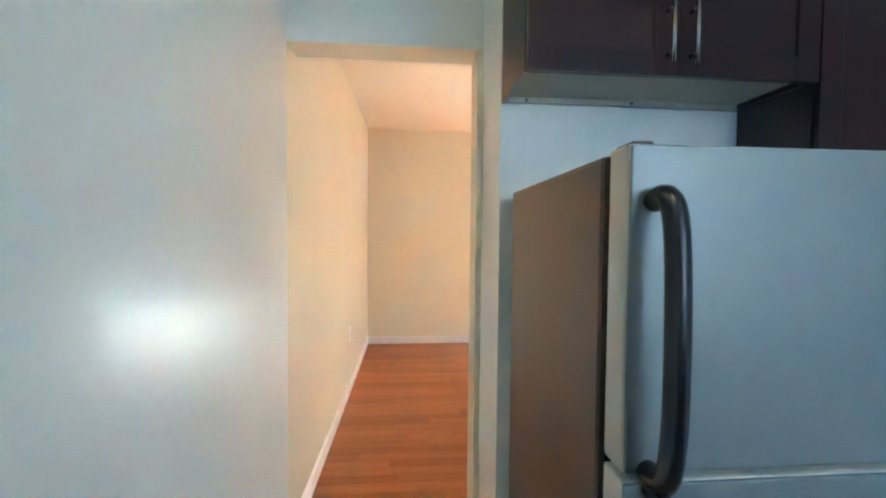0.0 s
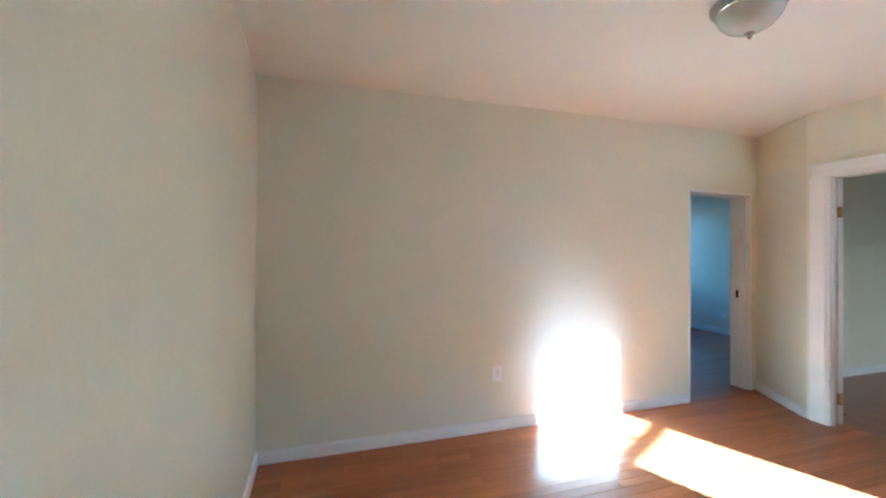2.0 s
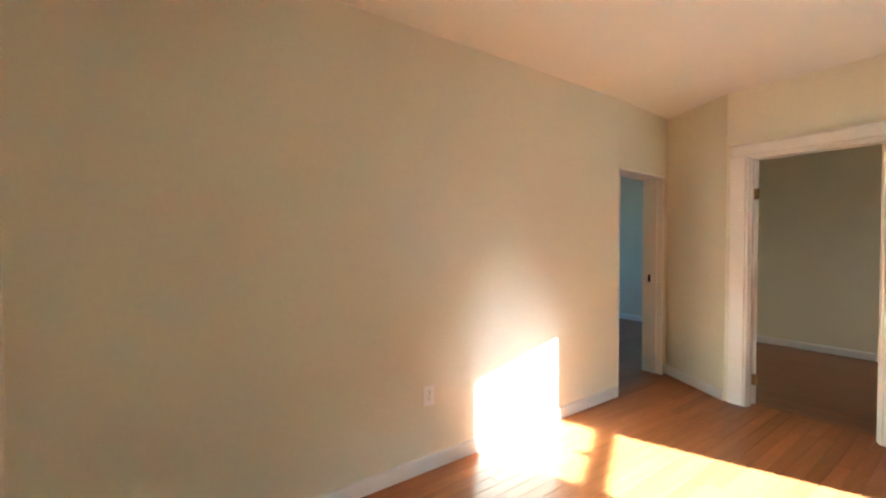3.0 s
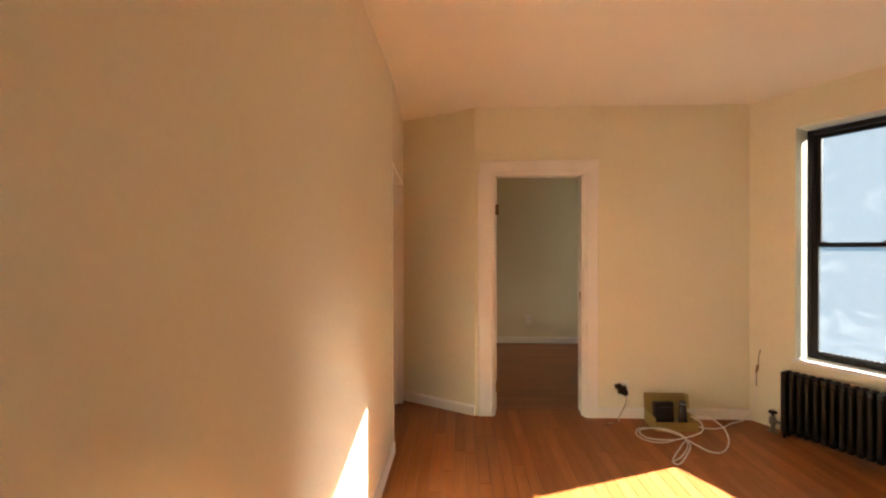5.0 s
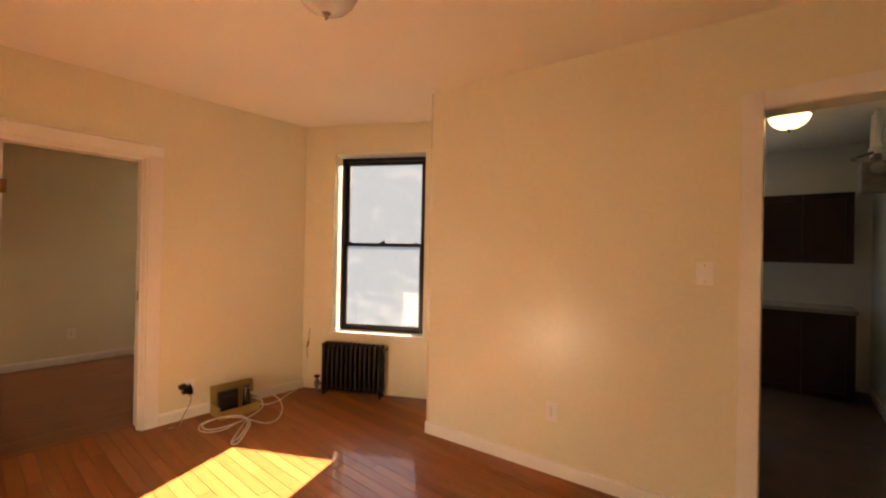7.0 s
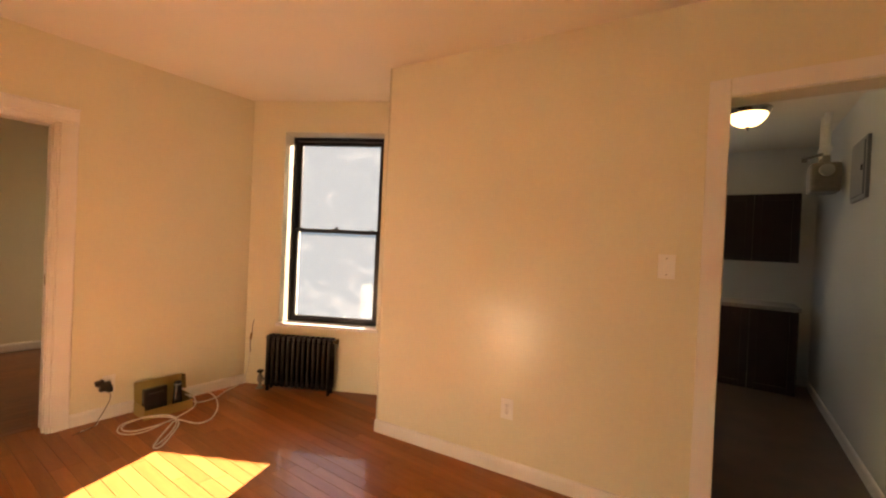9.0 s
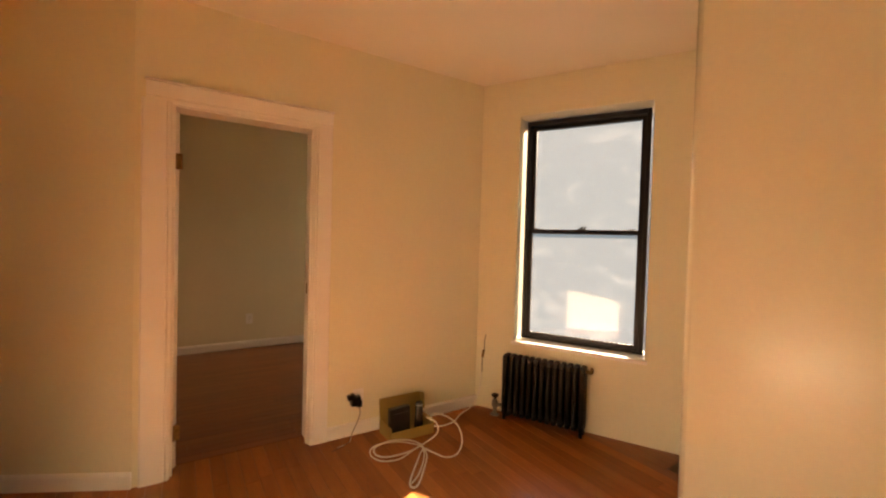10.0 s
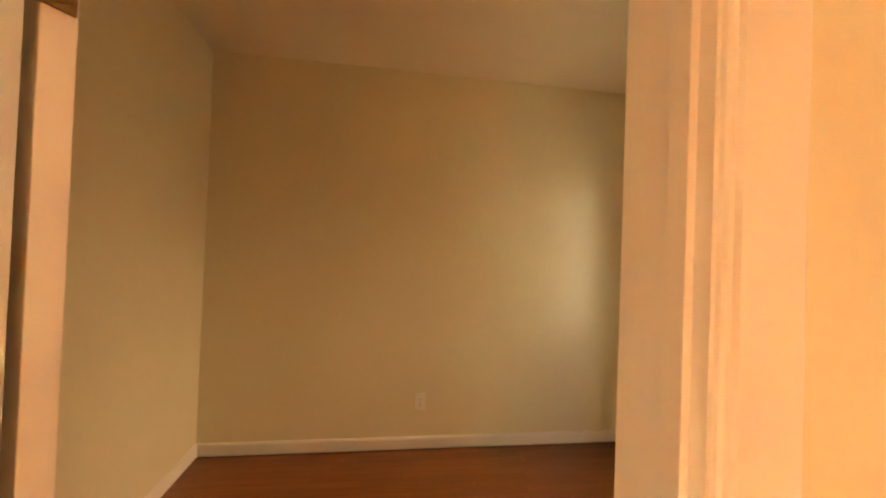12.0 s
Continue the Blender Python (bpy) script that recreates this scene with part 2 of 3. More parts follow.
def tube(bm, pts, r, seg=8, n=8):
    line = smooth_line(pts, n)
    b = bmesh.new()
    rings = []
    side = None
    for i, p in enumerate(line):
        t = (line[min(i + 1, len(line) - 1)] - line[max(i - 1, 0)]).normalized()
        if side is None:
            side = t.orthogonal().normalized()
        side = (side - t * side.dot(t)).normalized()
        up = t.cross(side)
        rings.append([b.verts.new(p + r * (side * math.cos(2 * math.pi * k / seg) + up * math.sin(2 * math.pi * k / seg))) for k in range(seg)])
    for a, c in zip(rings, rings[1:]):
        for k in range(seg):
            b.faces.new((a[k], a[(k + 1) % seg], c[(k + 1) % seg], c[k])).smooth = True
    b.faces.new(rings[0][::-1])
    b.faces.new(rings[-1])
    merge(bm, b)


def sweep(bm, profile, p0, p1, side):
    """A closed (out, up) profile drawn along p0-p1; out goes along side, up along the third axis."""
    p0, p1, side = Vector(p0), Vector(p1), Vector(side).normalized()
    up = (p1 - p0).normalized().cross(side)
    b = bmesh.new()
    a = [b.verts.new(p0 + side * u + up * v) for u, v in profile]
    c = [b.verts.new(p1 + side * u + up * v) for u, v in profile]
    n = len(profile)
    for i in range(n):
        b.faces.new((a[i], a[(i + 1) % n], c[(i + 1) % n], c[i]))
    b.faces.new(a[::-1])
    b.faces.new(c)
    bmesh.ops.recalc_face_normals(b, faces=b.faces[:])
    merge(bm, b)


def mesh_of(name, bm, material):
    me = bpy.data.meshes.new(name)
    bm.to_mesh(me)
    bm.free()
    me.materials.append(material)
    return me


def part(name, bm, material, parent, label="", m=None):
    ob = new(name, mesh_of(name, bm, material))
    ob.parent = parent
    if m is not None:
        ob.matrix_basis = m
    if label:
        tagged(ob, label)
    return ob


def thing(name, m, label, category, group=""):
    ob = new(name)
    ob.empty_display_size = 0.1
    ob.matrix_basis = m
    return tagged(ob, label, category, group)


def structure(name, bm, material, label, category):
    return tagged(new(name, mesh_of(name, bm, material)), label, category, "", "structure")


# ---- plan ----
CEIL = 2.64
CEIL_BED = 2.88
XC = 4.457                     # wall with the cased doorway
YB = 3.175                    # long wall with the sun on it
COR = Vector((4.442, 0.274, 0))   # where the doorway wall meets the window wall
DD = Vector((-0.884, -0.468, 0)).normalized()
ND = Vector((-DD.y, DD.x, 0))
ND = ND if ND.y < 0 else -ND
MD = Matrix((( DD.x, ND.x, 0, COR.x), (DD.y, ND.y, 0, COR.y), (0, 0, 1, 0), (0, 0, 0, 1)))
E0, E1 = Vector((0.795, 0.0, 0)), Vector((2.858, 0.195, 0))   # wall beside the kitchen passage
DEND = 1.80
P2, P3 = Vector((4.457, 2.575, 0)), Vector((4.80, 3.24, 0))   # slanted piece beside the cased doorway


def wall(name, p0, p1, thick, label, openings=(), z1=CEIL + 0.01, material=None, z0=-0.05):
    """A wall whose seen face runs from p0 to p1; its thickness lies to the right of that way. openings: along, along, low, high."""
    p0, p1 = Vector((p0[0], p0[1], 0)), Vector((p1[0], p1[1], 0))
    d = (p1 - p0).normalized()
    n = Vector((d.y, -d.x, 0))
    m = Matrix(((d.x, n.x, 0, p0.x), (d.y, n.y, 0, p0.y), (0, 0, 1, 0), (0, 0, 0, 1)))
    length = (p1 - p0).length
    bm = bmesh.new()
    s = 0.0
    for a, b, lo, hi in sorted(openings):
        if a > s:
            box(bm, s, 0, z0, a, thick, z1)
        if lo > z0:
            box(bm, a, 0, z0, b, thick, lo)
        if hi < z1:
            box(bm, a, 0, hi, b, thick, z1)
        s = b
    if s < length:
        box(bm, s, 0, z0, length, thick, z1)
    bm.transform(m)
    bmesh.ops.recalc_face_normals(bm, faces=bm.faces[:])
    return structure(name, bm, material or M_WALL, label, "wall")


# living room
wall("wall_west", (0, -0.15), (0, YB + 0.15), -0.15, "long cream painted living room wall")
wall("wall_west_kitchen", (0, -3.75), (0, -0.15), -0.15, "long pale grey painted kitchen wall", material=M_KWALL)
wall("wall_north", (0, YB), (3.80, YB), -0.15, "cream painted wall lit by a patch of sun")
wall("wall_north_door", (3.80, YB), P3, -0.15, "cream painted wall around the side room doorway", [(0.022, 0.905, -0.05, 2.042)])
wall("wall_slanted", P3, P2, -0.06, "short slanted cream wall beside the cased doorway", z1=CEIL_BED + 0.01)
wall("wall_east", (XC, 2.575), (XC, 2.415), -0.07, "narrow cream wall beside the door hinges", z1=CEIL_BED + 0.01)
wall("wall_east_far", (XC, 2.415), (XC, 0.0), -0.17, "cream painted wall with a cased doorway", [(0, 0.782, -0.05, 2.090)], z1=CEIL_BED + 0.01)
wall("wall_window", COR - DD * 0.05, COR + DD * DEND, -0.32, "slanted cream wall with the tall black window", [(0.352, 1.288, 0.574, 2.355)])
ed = (E1 - E0).normalized()
en = Vector((-ed.y, ed.x, 0))
wall("wall_south", E0, E1 - ed * 0.04, 0.15, "cream painted wall between kitchen passage and window bay")
wall("wall_return", (2.858, 0.15), (2.858, -0.60), 0.15, "short return of the cream wall beside the window")
bm = bmesh.new()
ec = E1 - ed * 0.04 - en * 0.04
rod(bm, (ec.x, ec.y, -0.05), (ec.x, ec.y, CEIL + 0.01), 0.040, 32)
structure("wall_corner_bead", bm, M_WALL, "rounded plaster corner of the cream wall", "wall")
wall("wall_passage", (0.817, -0.167), (0.817, -0.52), -0.12, "narrow pale side wall of the kitchen passage", material=M_KWALL)
wall("wall_jamb", (0.795, 0.0), (0.795, -0.160), -0.03, "flat painted side of the kitchen doorway", z1=2.150)
wall("wall_header", (-0.01, 0.0), (0.83, 0.0), 0.15, "cream painted header above the kitchen doorway", z0=2.148)
wall("wall_header_kitchen", (0.0, -0.15), (0.83, -0.15), 0.012, "pale grey kitchen face of the header", z0=2.148, material=M_KWALL)
# kitchen
wall("wall_kitchen_north", (2.6, -0.52), (0.935, -0.52), 0.12, "pale kitchen wall behind the fridge", material=M_KWALL)
wall("wall_kitchen_east", (2.6, -3.75), (2.6, -0.52), 0.2, "plain pale kitchen wall", material=M_KWALL)
wall("wall_kitchen_south", (0, -3.6), (2.6, -3.6), 0.15, "pale kitchen wall with dark cabinets and a window", [(1.22, 2.38, 1.0, 2.2)], material=M_KWALL)
# side room behind the open doorway, and bedroom behind the cased doorway
wall("wall_side_east", (7.2, 7.1), (7.2, 3.3), -0.15, "plain painted wall of the side room")
wall("wall_side_north", (3.0, 7.1), (7.2, 7.1), -0.15, "plain painted wall of the side room", [(2.5, 3.3, 0.8, 2.2)])
wall("wall_side_west", (3.0, YB + 0.15), (3.0, 7.1), -0.15, "plain painted wall of the side room")
wall("wall_partition", (4.82, 3.24), (7.2, 3.24), -0.10, "painted partition between side room and bedroom", z1=CEIL_BED + 0.01)
wall("wall_bedroom_east", (7.165, 3.24), (7.165, 0.0), -0.15, "plain cream bedroom wall with an outlet", z1=CEIL_BED + 0.01)
# added walls, never in view, that cut daylight from bedroom and kitchen windows
wall("wall_daylight_block", (5.4, -0.75), (9.0, -0.75), 0.2, "plain unseen wall added outside to block daylight", z1=7.0, material=M_CEIL, z0=-30.0)
wall("wall_daylight_block_far", (1.5, -4.8), (4.2, -4.8), 0.2, "plain unseen wall added outside to block daylight", z1=8.0, material=M_CEIL, z0=-30.0)
wall("wall_bedroom_south", (7.165, 0.0), (4.457, 0.0), -0.15, "plain cream bedroom wall with a window opening", [(0.56, 1.29, 0.75, 2.15)], z1=CEIL_BED + 0.01)



def slab(name, outline, z0, z1, label):
    bm = bmesh.new()
    low = [bm.verts.new((x, y, z0)) for x, y in outline]
    high = [bm.verts.new((x, y, z1)) for x, y in outline]
    bm.faces.new(low[::-1])
    bm.faces.new(high)
    for i in range(len(outline)):
        j = (i + 1) % len(outline)
        bm.faces.new((low[i], low[j], high[j], high[i]))
    structure(name, bm, M_CEIL, label, "ceiling")


slab("ceiling", [(-0.15, -3.75), (2.8, -3.75), (2.8, -0.9), (2.986, -0.865), (4.54, -0.02), (4.54, 2.61), (4.85, 3.29), (7.35, 3.29), (7.35, 7.25), (-0.15, 7.25)],
     CEIL, CEIL_BED + 0.10, "pale painted plaster ceiling")
slab("ceiling_bedroom", [(4.544, -0.15), (7.35, -0.15), (7.35, 3.286), (4.854, 3.286), (4.544, 2.608)], CEIL_BED, CEIL_BED + 0.10, "pale painted plaster ceiling of the bedroom")

# baseboards
BASE = [(0, 0), (0.016, 0), (0.016, 0.070), (0.012, 0.082), (0.005, 0.088), (0, 0.088)]


def baseboard(p0, p1, inward):
    bm = bmesh.new()
    p0, p1, inward = Vector((*p0[:2], 0)), Vector((*p1[:2], 0)), Vector((*inward, 0))
    if (p1 - p0).cross(inward).z < 0:
        p0, p1 = p1, p0
    sweep(bm, BASE, p0, p1, inward)
    return structure("baseboard", bm, M_TRIM, "low white painted baseboard along the wall", "baseboard")


baseboard((0, 0.0), (0, YB), (1, 0))
baseboard((0, -3.5), (0, -0.0), (1, 0))
baseboard((0.016, YB), (3.80, YB), (0, -1))
baseboard(P3, P2, (-0.889, 0.458))
baseboard((XC, 1.528), (XC, 0.27), (-1, 0))
baseboard(E0 + ed * 0.12, E1 - ed * 0.02, (en.x, en.y))
baseboard((7.165, 3.24), (7.165, 0.0), (-1, 0))
baseboard((4.90, 3.24), (7.165, 3.24), (0, -1))
baseboard((7.2, 7.1), (7.2, 3.39), (-1, 0))
baseboard((3.0, 7.1), (7.18, 7.1), (0, -1))

# cased doorway into the bedroom
CASE = [(0, 0), (0.012, 0), (0.016, 0.005), (0.016, 0.013), (0.009, 0.019), (0.018, 0.024), (0.018, 0.127), (0.014, 0.135), (0, 0.135)]
D2A, D2B, D2T = 1.648, 2.407, 2.076


def doorway(name, label):
    return tagged(thing(name, Matrix(), label, "doorway"), kind="structure")


dw = doorway("door_1", "white moulded casing of an open bedroom doorway")


def casing(parent, p0, p1, away, out, width):
    """A moulded board from p0 to p1; its inner edge lies on that line, its width runs along away, its face along out."""
    bm = bmesh.new()
    p0, p1 = Vector(p0), Vector(p1)
    away, out = Vector(away), Vector(out)
    b = bmesh.new()
    k = width / 0.135
    a = [b.verts.new(p0 + out * u + away * v * k) for u, v in CASE]
    c = [b.verts.new(p1 + out * u + away * v * k) for u, v in CASE]
    n = len(CASE)
    for i in range(n):
        b.faces.new((a[i], a[(i + 1) % n], c[(i + 1) % n], c[i]))
    b.faces.new(a[::-1])
    b.faces.new(c)
    bmesh.ops.recalc_face_normals(b, faces=b.faces[:])
    merge(bm, b)
    return part("casing", bm, M_TRIM, parent)


CAP = D2T + 0.100
casing(dw, (XC, D2A - 0.006, 0), (XC, D2A - 0.006, D2T + 0.004), (0, -1, 0), (-1, 0, 0), 0.112)
casing(dw, (XC, D2B + 0.006, 0), (XC, D2B + 0.006, D2T + 0.004), (0, 1, 0), (-1, 0, 0), 0.135)
casing(dw, (XC, D2A - 0.118, D2T + 0.005), (XC, D2B + 0.121, D2T + 0.005), (0, 0, 1), (-1, 0, 0), 0.095)
bm = bmesh.new()
box(bm, XC - 0.036, D2A - 0.123, CAP, XC, D2B + 0.126, CAP + 0.009, 0.003)
part("cap_moulding", bm, M_TRIM, dw)
for y0, y1, x1 in ((D2A - 0.014, D2A, 4.63), (D2B, D2B + 0.008, 4.522)):
    bm = bmesh.new()
    box(bm, XC - 0.004, y0, 0, x1, y1, D2T)
    part("jamb", bm, M_TRIM, dw)
bm = bmesh.new()
box(bm, XC - 0.004, D2A - 0.014, D2T, 4.68, D2B + 0.008, D2T + 0.013)
part("head_jamb", bm, M_TRIM, dw)
for y0, y1 in ((D2A, D2A + 0.012), (D2B - 0.012, D2B)):
    bm = bmesh.new()
    box(bm, XC + 0.022, y0, 0, XC + 0.058, y1, D2T, 0.002)
    part("door_stop", bm, M_TRIM, dw)
bm = bmesh.new()
box(bm, XC + 0.022, D2A + 0.012, D2T - 0.012, XC + 0.058, D2B - 0.012, D2T, 0.002)
part("door_stop", bm, M_TRIM, dw)
bm = bmesh.new()
box(bm, 4.562, D2A, 0.985, 4.588, D2A + 0.003, 1.055, 0.001)
part("strike_plate", bm, M_BRASS, dw, "dark brass strike plate")

# doorway into the side room: plain jamb and thin casing
dw2 = doorway("door_2", "white painted frame of an open doorway to a side room")
ang = math.degrees(math.atan2(P3.y - YB, P3.x - 3.80))
dw2.matrix_basis = pose(3.80, YB, 0, 0, 0, ang)
for x0, x1 in ((0.004, 0.022), (0.903, 0.925)):
    bm = bmesh.new()
    box(bm, x0, -0.006, 0, x1, 0.20, 2.044, 0.002)
    part("jamb", bm, M_TRIM, dw2)
bm = bmesh.new()
box(bm, 0.022, -0.006, 2.022, 0.903, 0.20, 2.044, 0.002)
part("head_jamb", bm, M_TRIM, dw2)
bm = bmesh.new()
box(bm, 0.885, 0.05, 0, 0.903, 0.09, 2.022, 0.002)
part("door_stop", bm, M_TRIM, dw2)
bm = bmesh.new()
box(bm, 0.899, 0.115, 0.95, 0.9025, 0.14, 1.03, 0.001)
part("strike_plate", bm, M_HANDLE, dw2, "black strike plate")

# kitchen doorway casing towards the living room
dw3 = doorway("door_3", "pale painted casing of the kitchen doorway")
bm = bmesh.new()
box(bm, 0.797, 0.0, 0, 0.885, 0.020, 2.235, 0.003)
part("casing", bm, M_TRIM, dw3)
bm = bmesh.new()
box(bm, 0.0, 0.0, 2.151, 0.796, 0.020, 2.235, 0.003)
part("casing", bm, M_TRIM, dw3)
bm = bmesh.new()
box(bm, 0.803, -0.1665, 0, 0.815, -0.161, 2.147)
part("groove", bm, M_WALL, dw3, "narrow groove between jamb and wall")


# bedroom door, swung right back on its hinges
def bedroom_door():
    m = pose(4.532, 2.396, 0, 0, 0, 62)
    d = thing("bedroom_door", m, "white painted door swung back beside the cased doorway", "door")
    bm = bmesh.new()
    box(bm, 0.0, -0.038, 0.012, 0.72, -0.002, 2.055, 0.002)
    part("leaf", bm, M_TRIM, d)
    for z in (0.22, 1.775):
        bm = bmesh.new()
        rod(bm, (-0.004, 0.002, z - 0.045), (-0.004, 0.002, z + 0.045), 0.0055, 10)
        box(bm, -0.003, -0.034, z - 0.044, 0.0, 0.0, z + 0.044)
        box(bm, -0.034, -0.001, z - 0.044, -0.004, 0.002, z + 0.044, 0, pose(0, 0, 0, 0, 0, 30))
        h = part("hinge", bm, M_BRASS, d, "worn brass hinge")
        for dz in (-0.03, 0, 0.03):
            for yy in (-0.012, -0.026):
                bm = bmesh.new()
                rod(bm, (-0.003, yy, z + dz), (-0.0045, yy, z + dz), 0.0035, 8)
                part("screw", bm, M_SLOT, h)


bedroom_door()


# ---- window ----
def tall_window():
    w = tagged(thing("window_1", MD, "tall black sash window with dusty glass above a radiator", "window"), kind="structure")
    s0, s1, z0, z1, y = 0.319, 1.219, 0.590, 2.341, 0.128
    bm = bmesh.new()
    box(bm, s0, y, z0, s0 + 0.030, y + 0.09, z1, 0.003)
    box(bm, s1 - 0.030, y, z0, s1, y + 0.09, z1, 0.003)
    box(bm, s0 + 0.03, y, z1 - 0.035, s1 - 0.03, y + 0.09, z1, 0.003)
    box(bm, s0 + 0.03, y, z0, s1 - 0.03, y + 0.09, z0 + 0.022, 0.003)
    part("window_frame", bm, M_BLACK, w)
    zm = 1.454
    for name, lo, hi, yy, top, bot in (("upper_sash", zm - 0.012, z1 - 0.035, y + 0.052, 0.028, 0.034), ("lower_sash", z0 + 0.022, zm + 0.024, y + 0.012, 0.034, 0.034)):
        bm = bmesh.new()
        a, b = s0 + 0.031, s1 - 0.031
        box(bm, a, yy, lo, a + 0.034, yy + 0.032, hi, 0.003)
        box(bm, b - 0.034, yy, lo, b, yy + 0.032, hi, 0.003)
        box(bm, a + 0.034, yy, hi - top, b - 0.034, yy + 0.032, hi, 0.003)
        box(bm, a + 0.034, yy, lo, b - 0.034, yy + 0.032, lo + bot, 0.003)
        sash = part(name, bm, M_BLACK, w)
        bm = bmesh.new()
        box(bm, a + 0.033, yy + 0.014, lo + bot - 0.001, b - 0.033, yy + 0.018, hi - top + 0.001)
        pane = part("pane", bm, M_GLASS, sash, "dusty glass pane with wiped smears")
        pane.visible_shadow = False
        if name == "lower_sash":
            bm = bmesh.new()
            for k in range(24):
                u = a + 0.045 + k * (b - a - 0.09) / 23
                box(bm, -0.010, yy - 0.006, -0.010, 0.009, yy - 0.001, 0.009, 0.002, pose(u, 0, lo + bot - 0.002, 0, 40 + 12 * (k % 3), 0))
            part("weather_strip", bm, M_BLACK, sash, "ragged black weather strip")
    c = (s0 + s1) / 2
    bm = bmesh.new()
    box(bm, c - 0.03, y - 0.004, zm + 0.024, c + 0.03, y + 0.028, zm + 0.034, 0.003)
    rod(bm, (c, y + 0.012, zm + 0.034), (c, y + 0.012, zm + 0.044), 0.010, 12)
    box(bm, c - 0.004, y - 0.012, zm + 0.040, c + 0.035, y + 0.016, zm + 0.047, 0.002)
    part("sash_lock", bm, M_BLACK, w)
    for u in (s0 + 0.10, s1 - 0.10):
        bm = bmesh.new()
        box(bm, u - 0.02, y + 0.0, zm + 0.024, u + 0.02, y + 0.012, zm + 0.032, 0.002)
        part("tilt_latch", bm, M_BLACK, w)
    bm = bmesh.new()
    box(bm, 0.285, -0.022, 0.560, 1.255, 0.0, 0.590, 0.004)
    box(bm, 0.304, -0.002, 0.5745, 1.236, 0.150, 0.590, 0.002)
    part("window_sill", bm, M_TRIM, w, "white painted wooden sill")


tall_window()


def kitchen_window():
    w = tagged(thing("window_2", Matrix(), "white double sash window above the kitchen worktop", "window"), kind="structure")
    y0, y1, x0, x1, z0, z1, xm, zm = -3.63, -3.60, 1.22, 2.38, 1.0, 2.2, 1.80, 1.57
    bm = bmesh.new()
    box(bm, x0, y0, z0, x0 + 0.05, y1, z1, 0.003)
    box(bm, x1 - 0.05, y0, z0, x1, y1, z1, 0.003)
    box(bm, x0 + 0.05, y0, z1 - 0.05, x1 - 0.05, y1, z1, 0.003)
    box(bm, x0 + 0.05, y0, z0, x1 - 0.05, y1, z0 + 0.05, 0.003)
    part("window_frame", bm, M_TRIM, w)
    bm = bmesh.new()
    box(bm, xm - 0.04, y0, z0 + 0.05, xm + 0.04, y1, z1 - 0.05, 0.003)
    part("mullion", bm, M_TRIM, w)
    for a, b in ((x0 + 0.05, xm - 0.04), (xm + 0.04, x1 - 0.05)):
        bm = bmesh.new()
        box(bm, a, y0, zm, b, y1, zm + 0.05, 0.003)
        part("meeting_rail", bm, M_TRIM, w)


kitchen_window()

bm = bmesh.new()
box(bm, -600, -600, -30.2, 600, 600, -30.0)
structure("ground", bm, M_EARTH, "distant ground far below the window", "ground")
bm = bmesh.new()
c0 = Vector((3.8, -0.25, 0)) + ND * 60
u = DD * 300
vs = [bm.verts.new(c0 + u * a + Vector((0, 0, z))) for a, z in ((-1, -30), (1, -30), (1, 27), (-1, 27))]
bm.faces.new(vs)
structure("backdrop", bm, M_HAZE, "bright hazy distance outside the window", "backdrop")


# ---- ceiling lamps ----
BL = (5.76, 1.68)
def flush_lamp(x, y, r, shade, label, z=CEIL):
    l = thing("ceiling_lamp", pose(x, y, z), label, "ceiling lamp")
    bm = bmesh.new()
    lathe(bm, [(0, 0), (r * 0.72, 0), (r * 0.74, -0.022), (r * 0.96, -0.030), (r, -0.036), (r, -0.046), (r * 0.985, -0.054), (r * 0.93, -0.060), (r * 0.90, -0.072), (r * 0.86, -0.078), (r * 0.80, -0.076), (0, -0.072)], 48)
    part("base_ring", bm, M_CHROME, l, "brushed nickel base ring")
    bm = bmesh.new()
    lathe(bm, [(r * 0.85, -0.072), (r * 0.84, -0.090), (r * 0.76, -0.118), (r * 0.60, -0.146), (r * 0.38, -0.166), (r * 0.15, -0.176), (0, -0.178)], 48)
    part("shade", bm, shade, l, "frosted glass bowl")
    bm = bmesh.new()
    lathe(bm, [(0, -0.174), (0.020, -0.175), (0.018, -0.182), (0.008, -0.186), (0.011, -0.193), (0.008, -0.201), (0.003, -0.206), (0, -0.207)], 20)
    part("finial", bm, M_CHROME, l, "small metal finial")
    return l


flush_lamp(2.29, 1.525, 0.158, M_SHADE, "unlit frosted glass bowl lamp with nickel ring on ceiling")
flush_lamp(BL[0], BL[1], 0.15, M_AMBER, "lit yellow glass bowl lamp on bedroom ceiling", CEIL_BED)
flush_lamp(0.69, -1.80, 0.16, M_LIT, "lit frosted glass bowl lamp on kitchen ceiling")


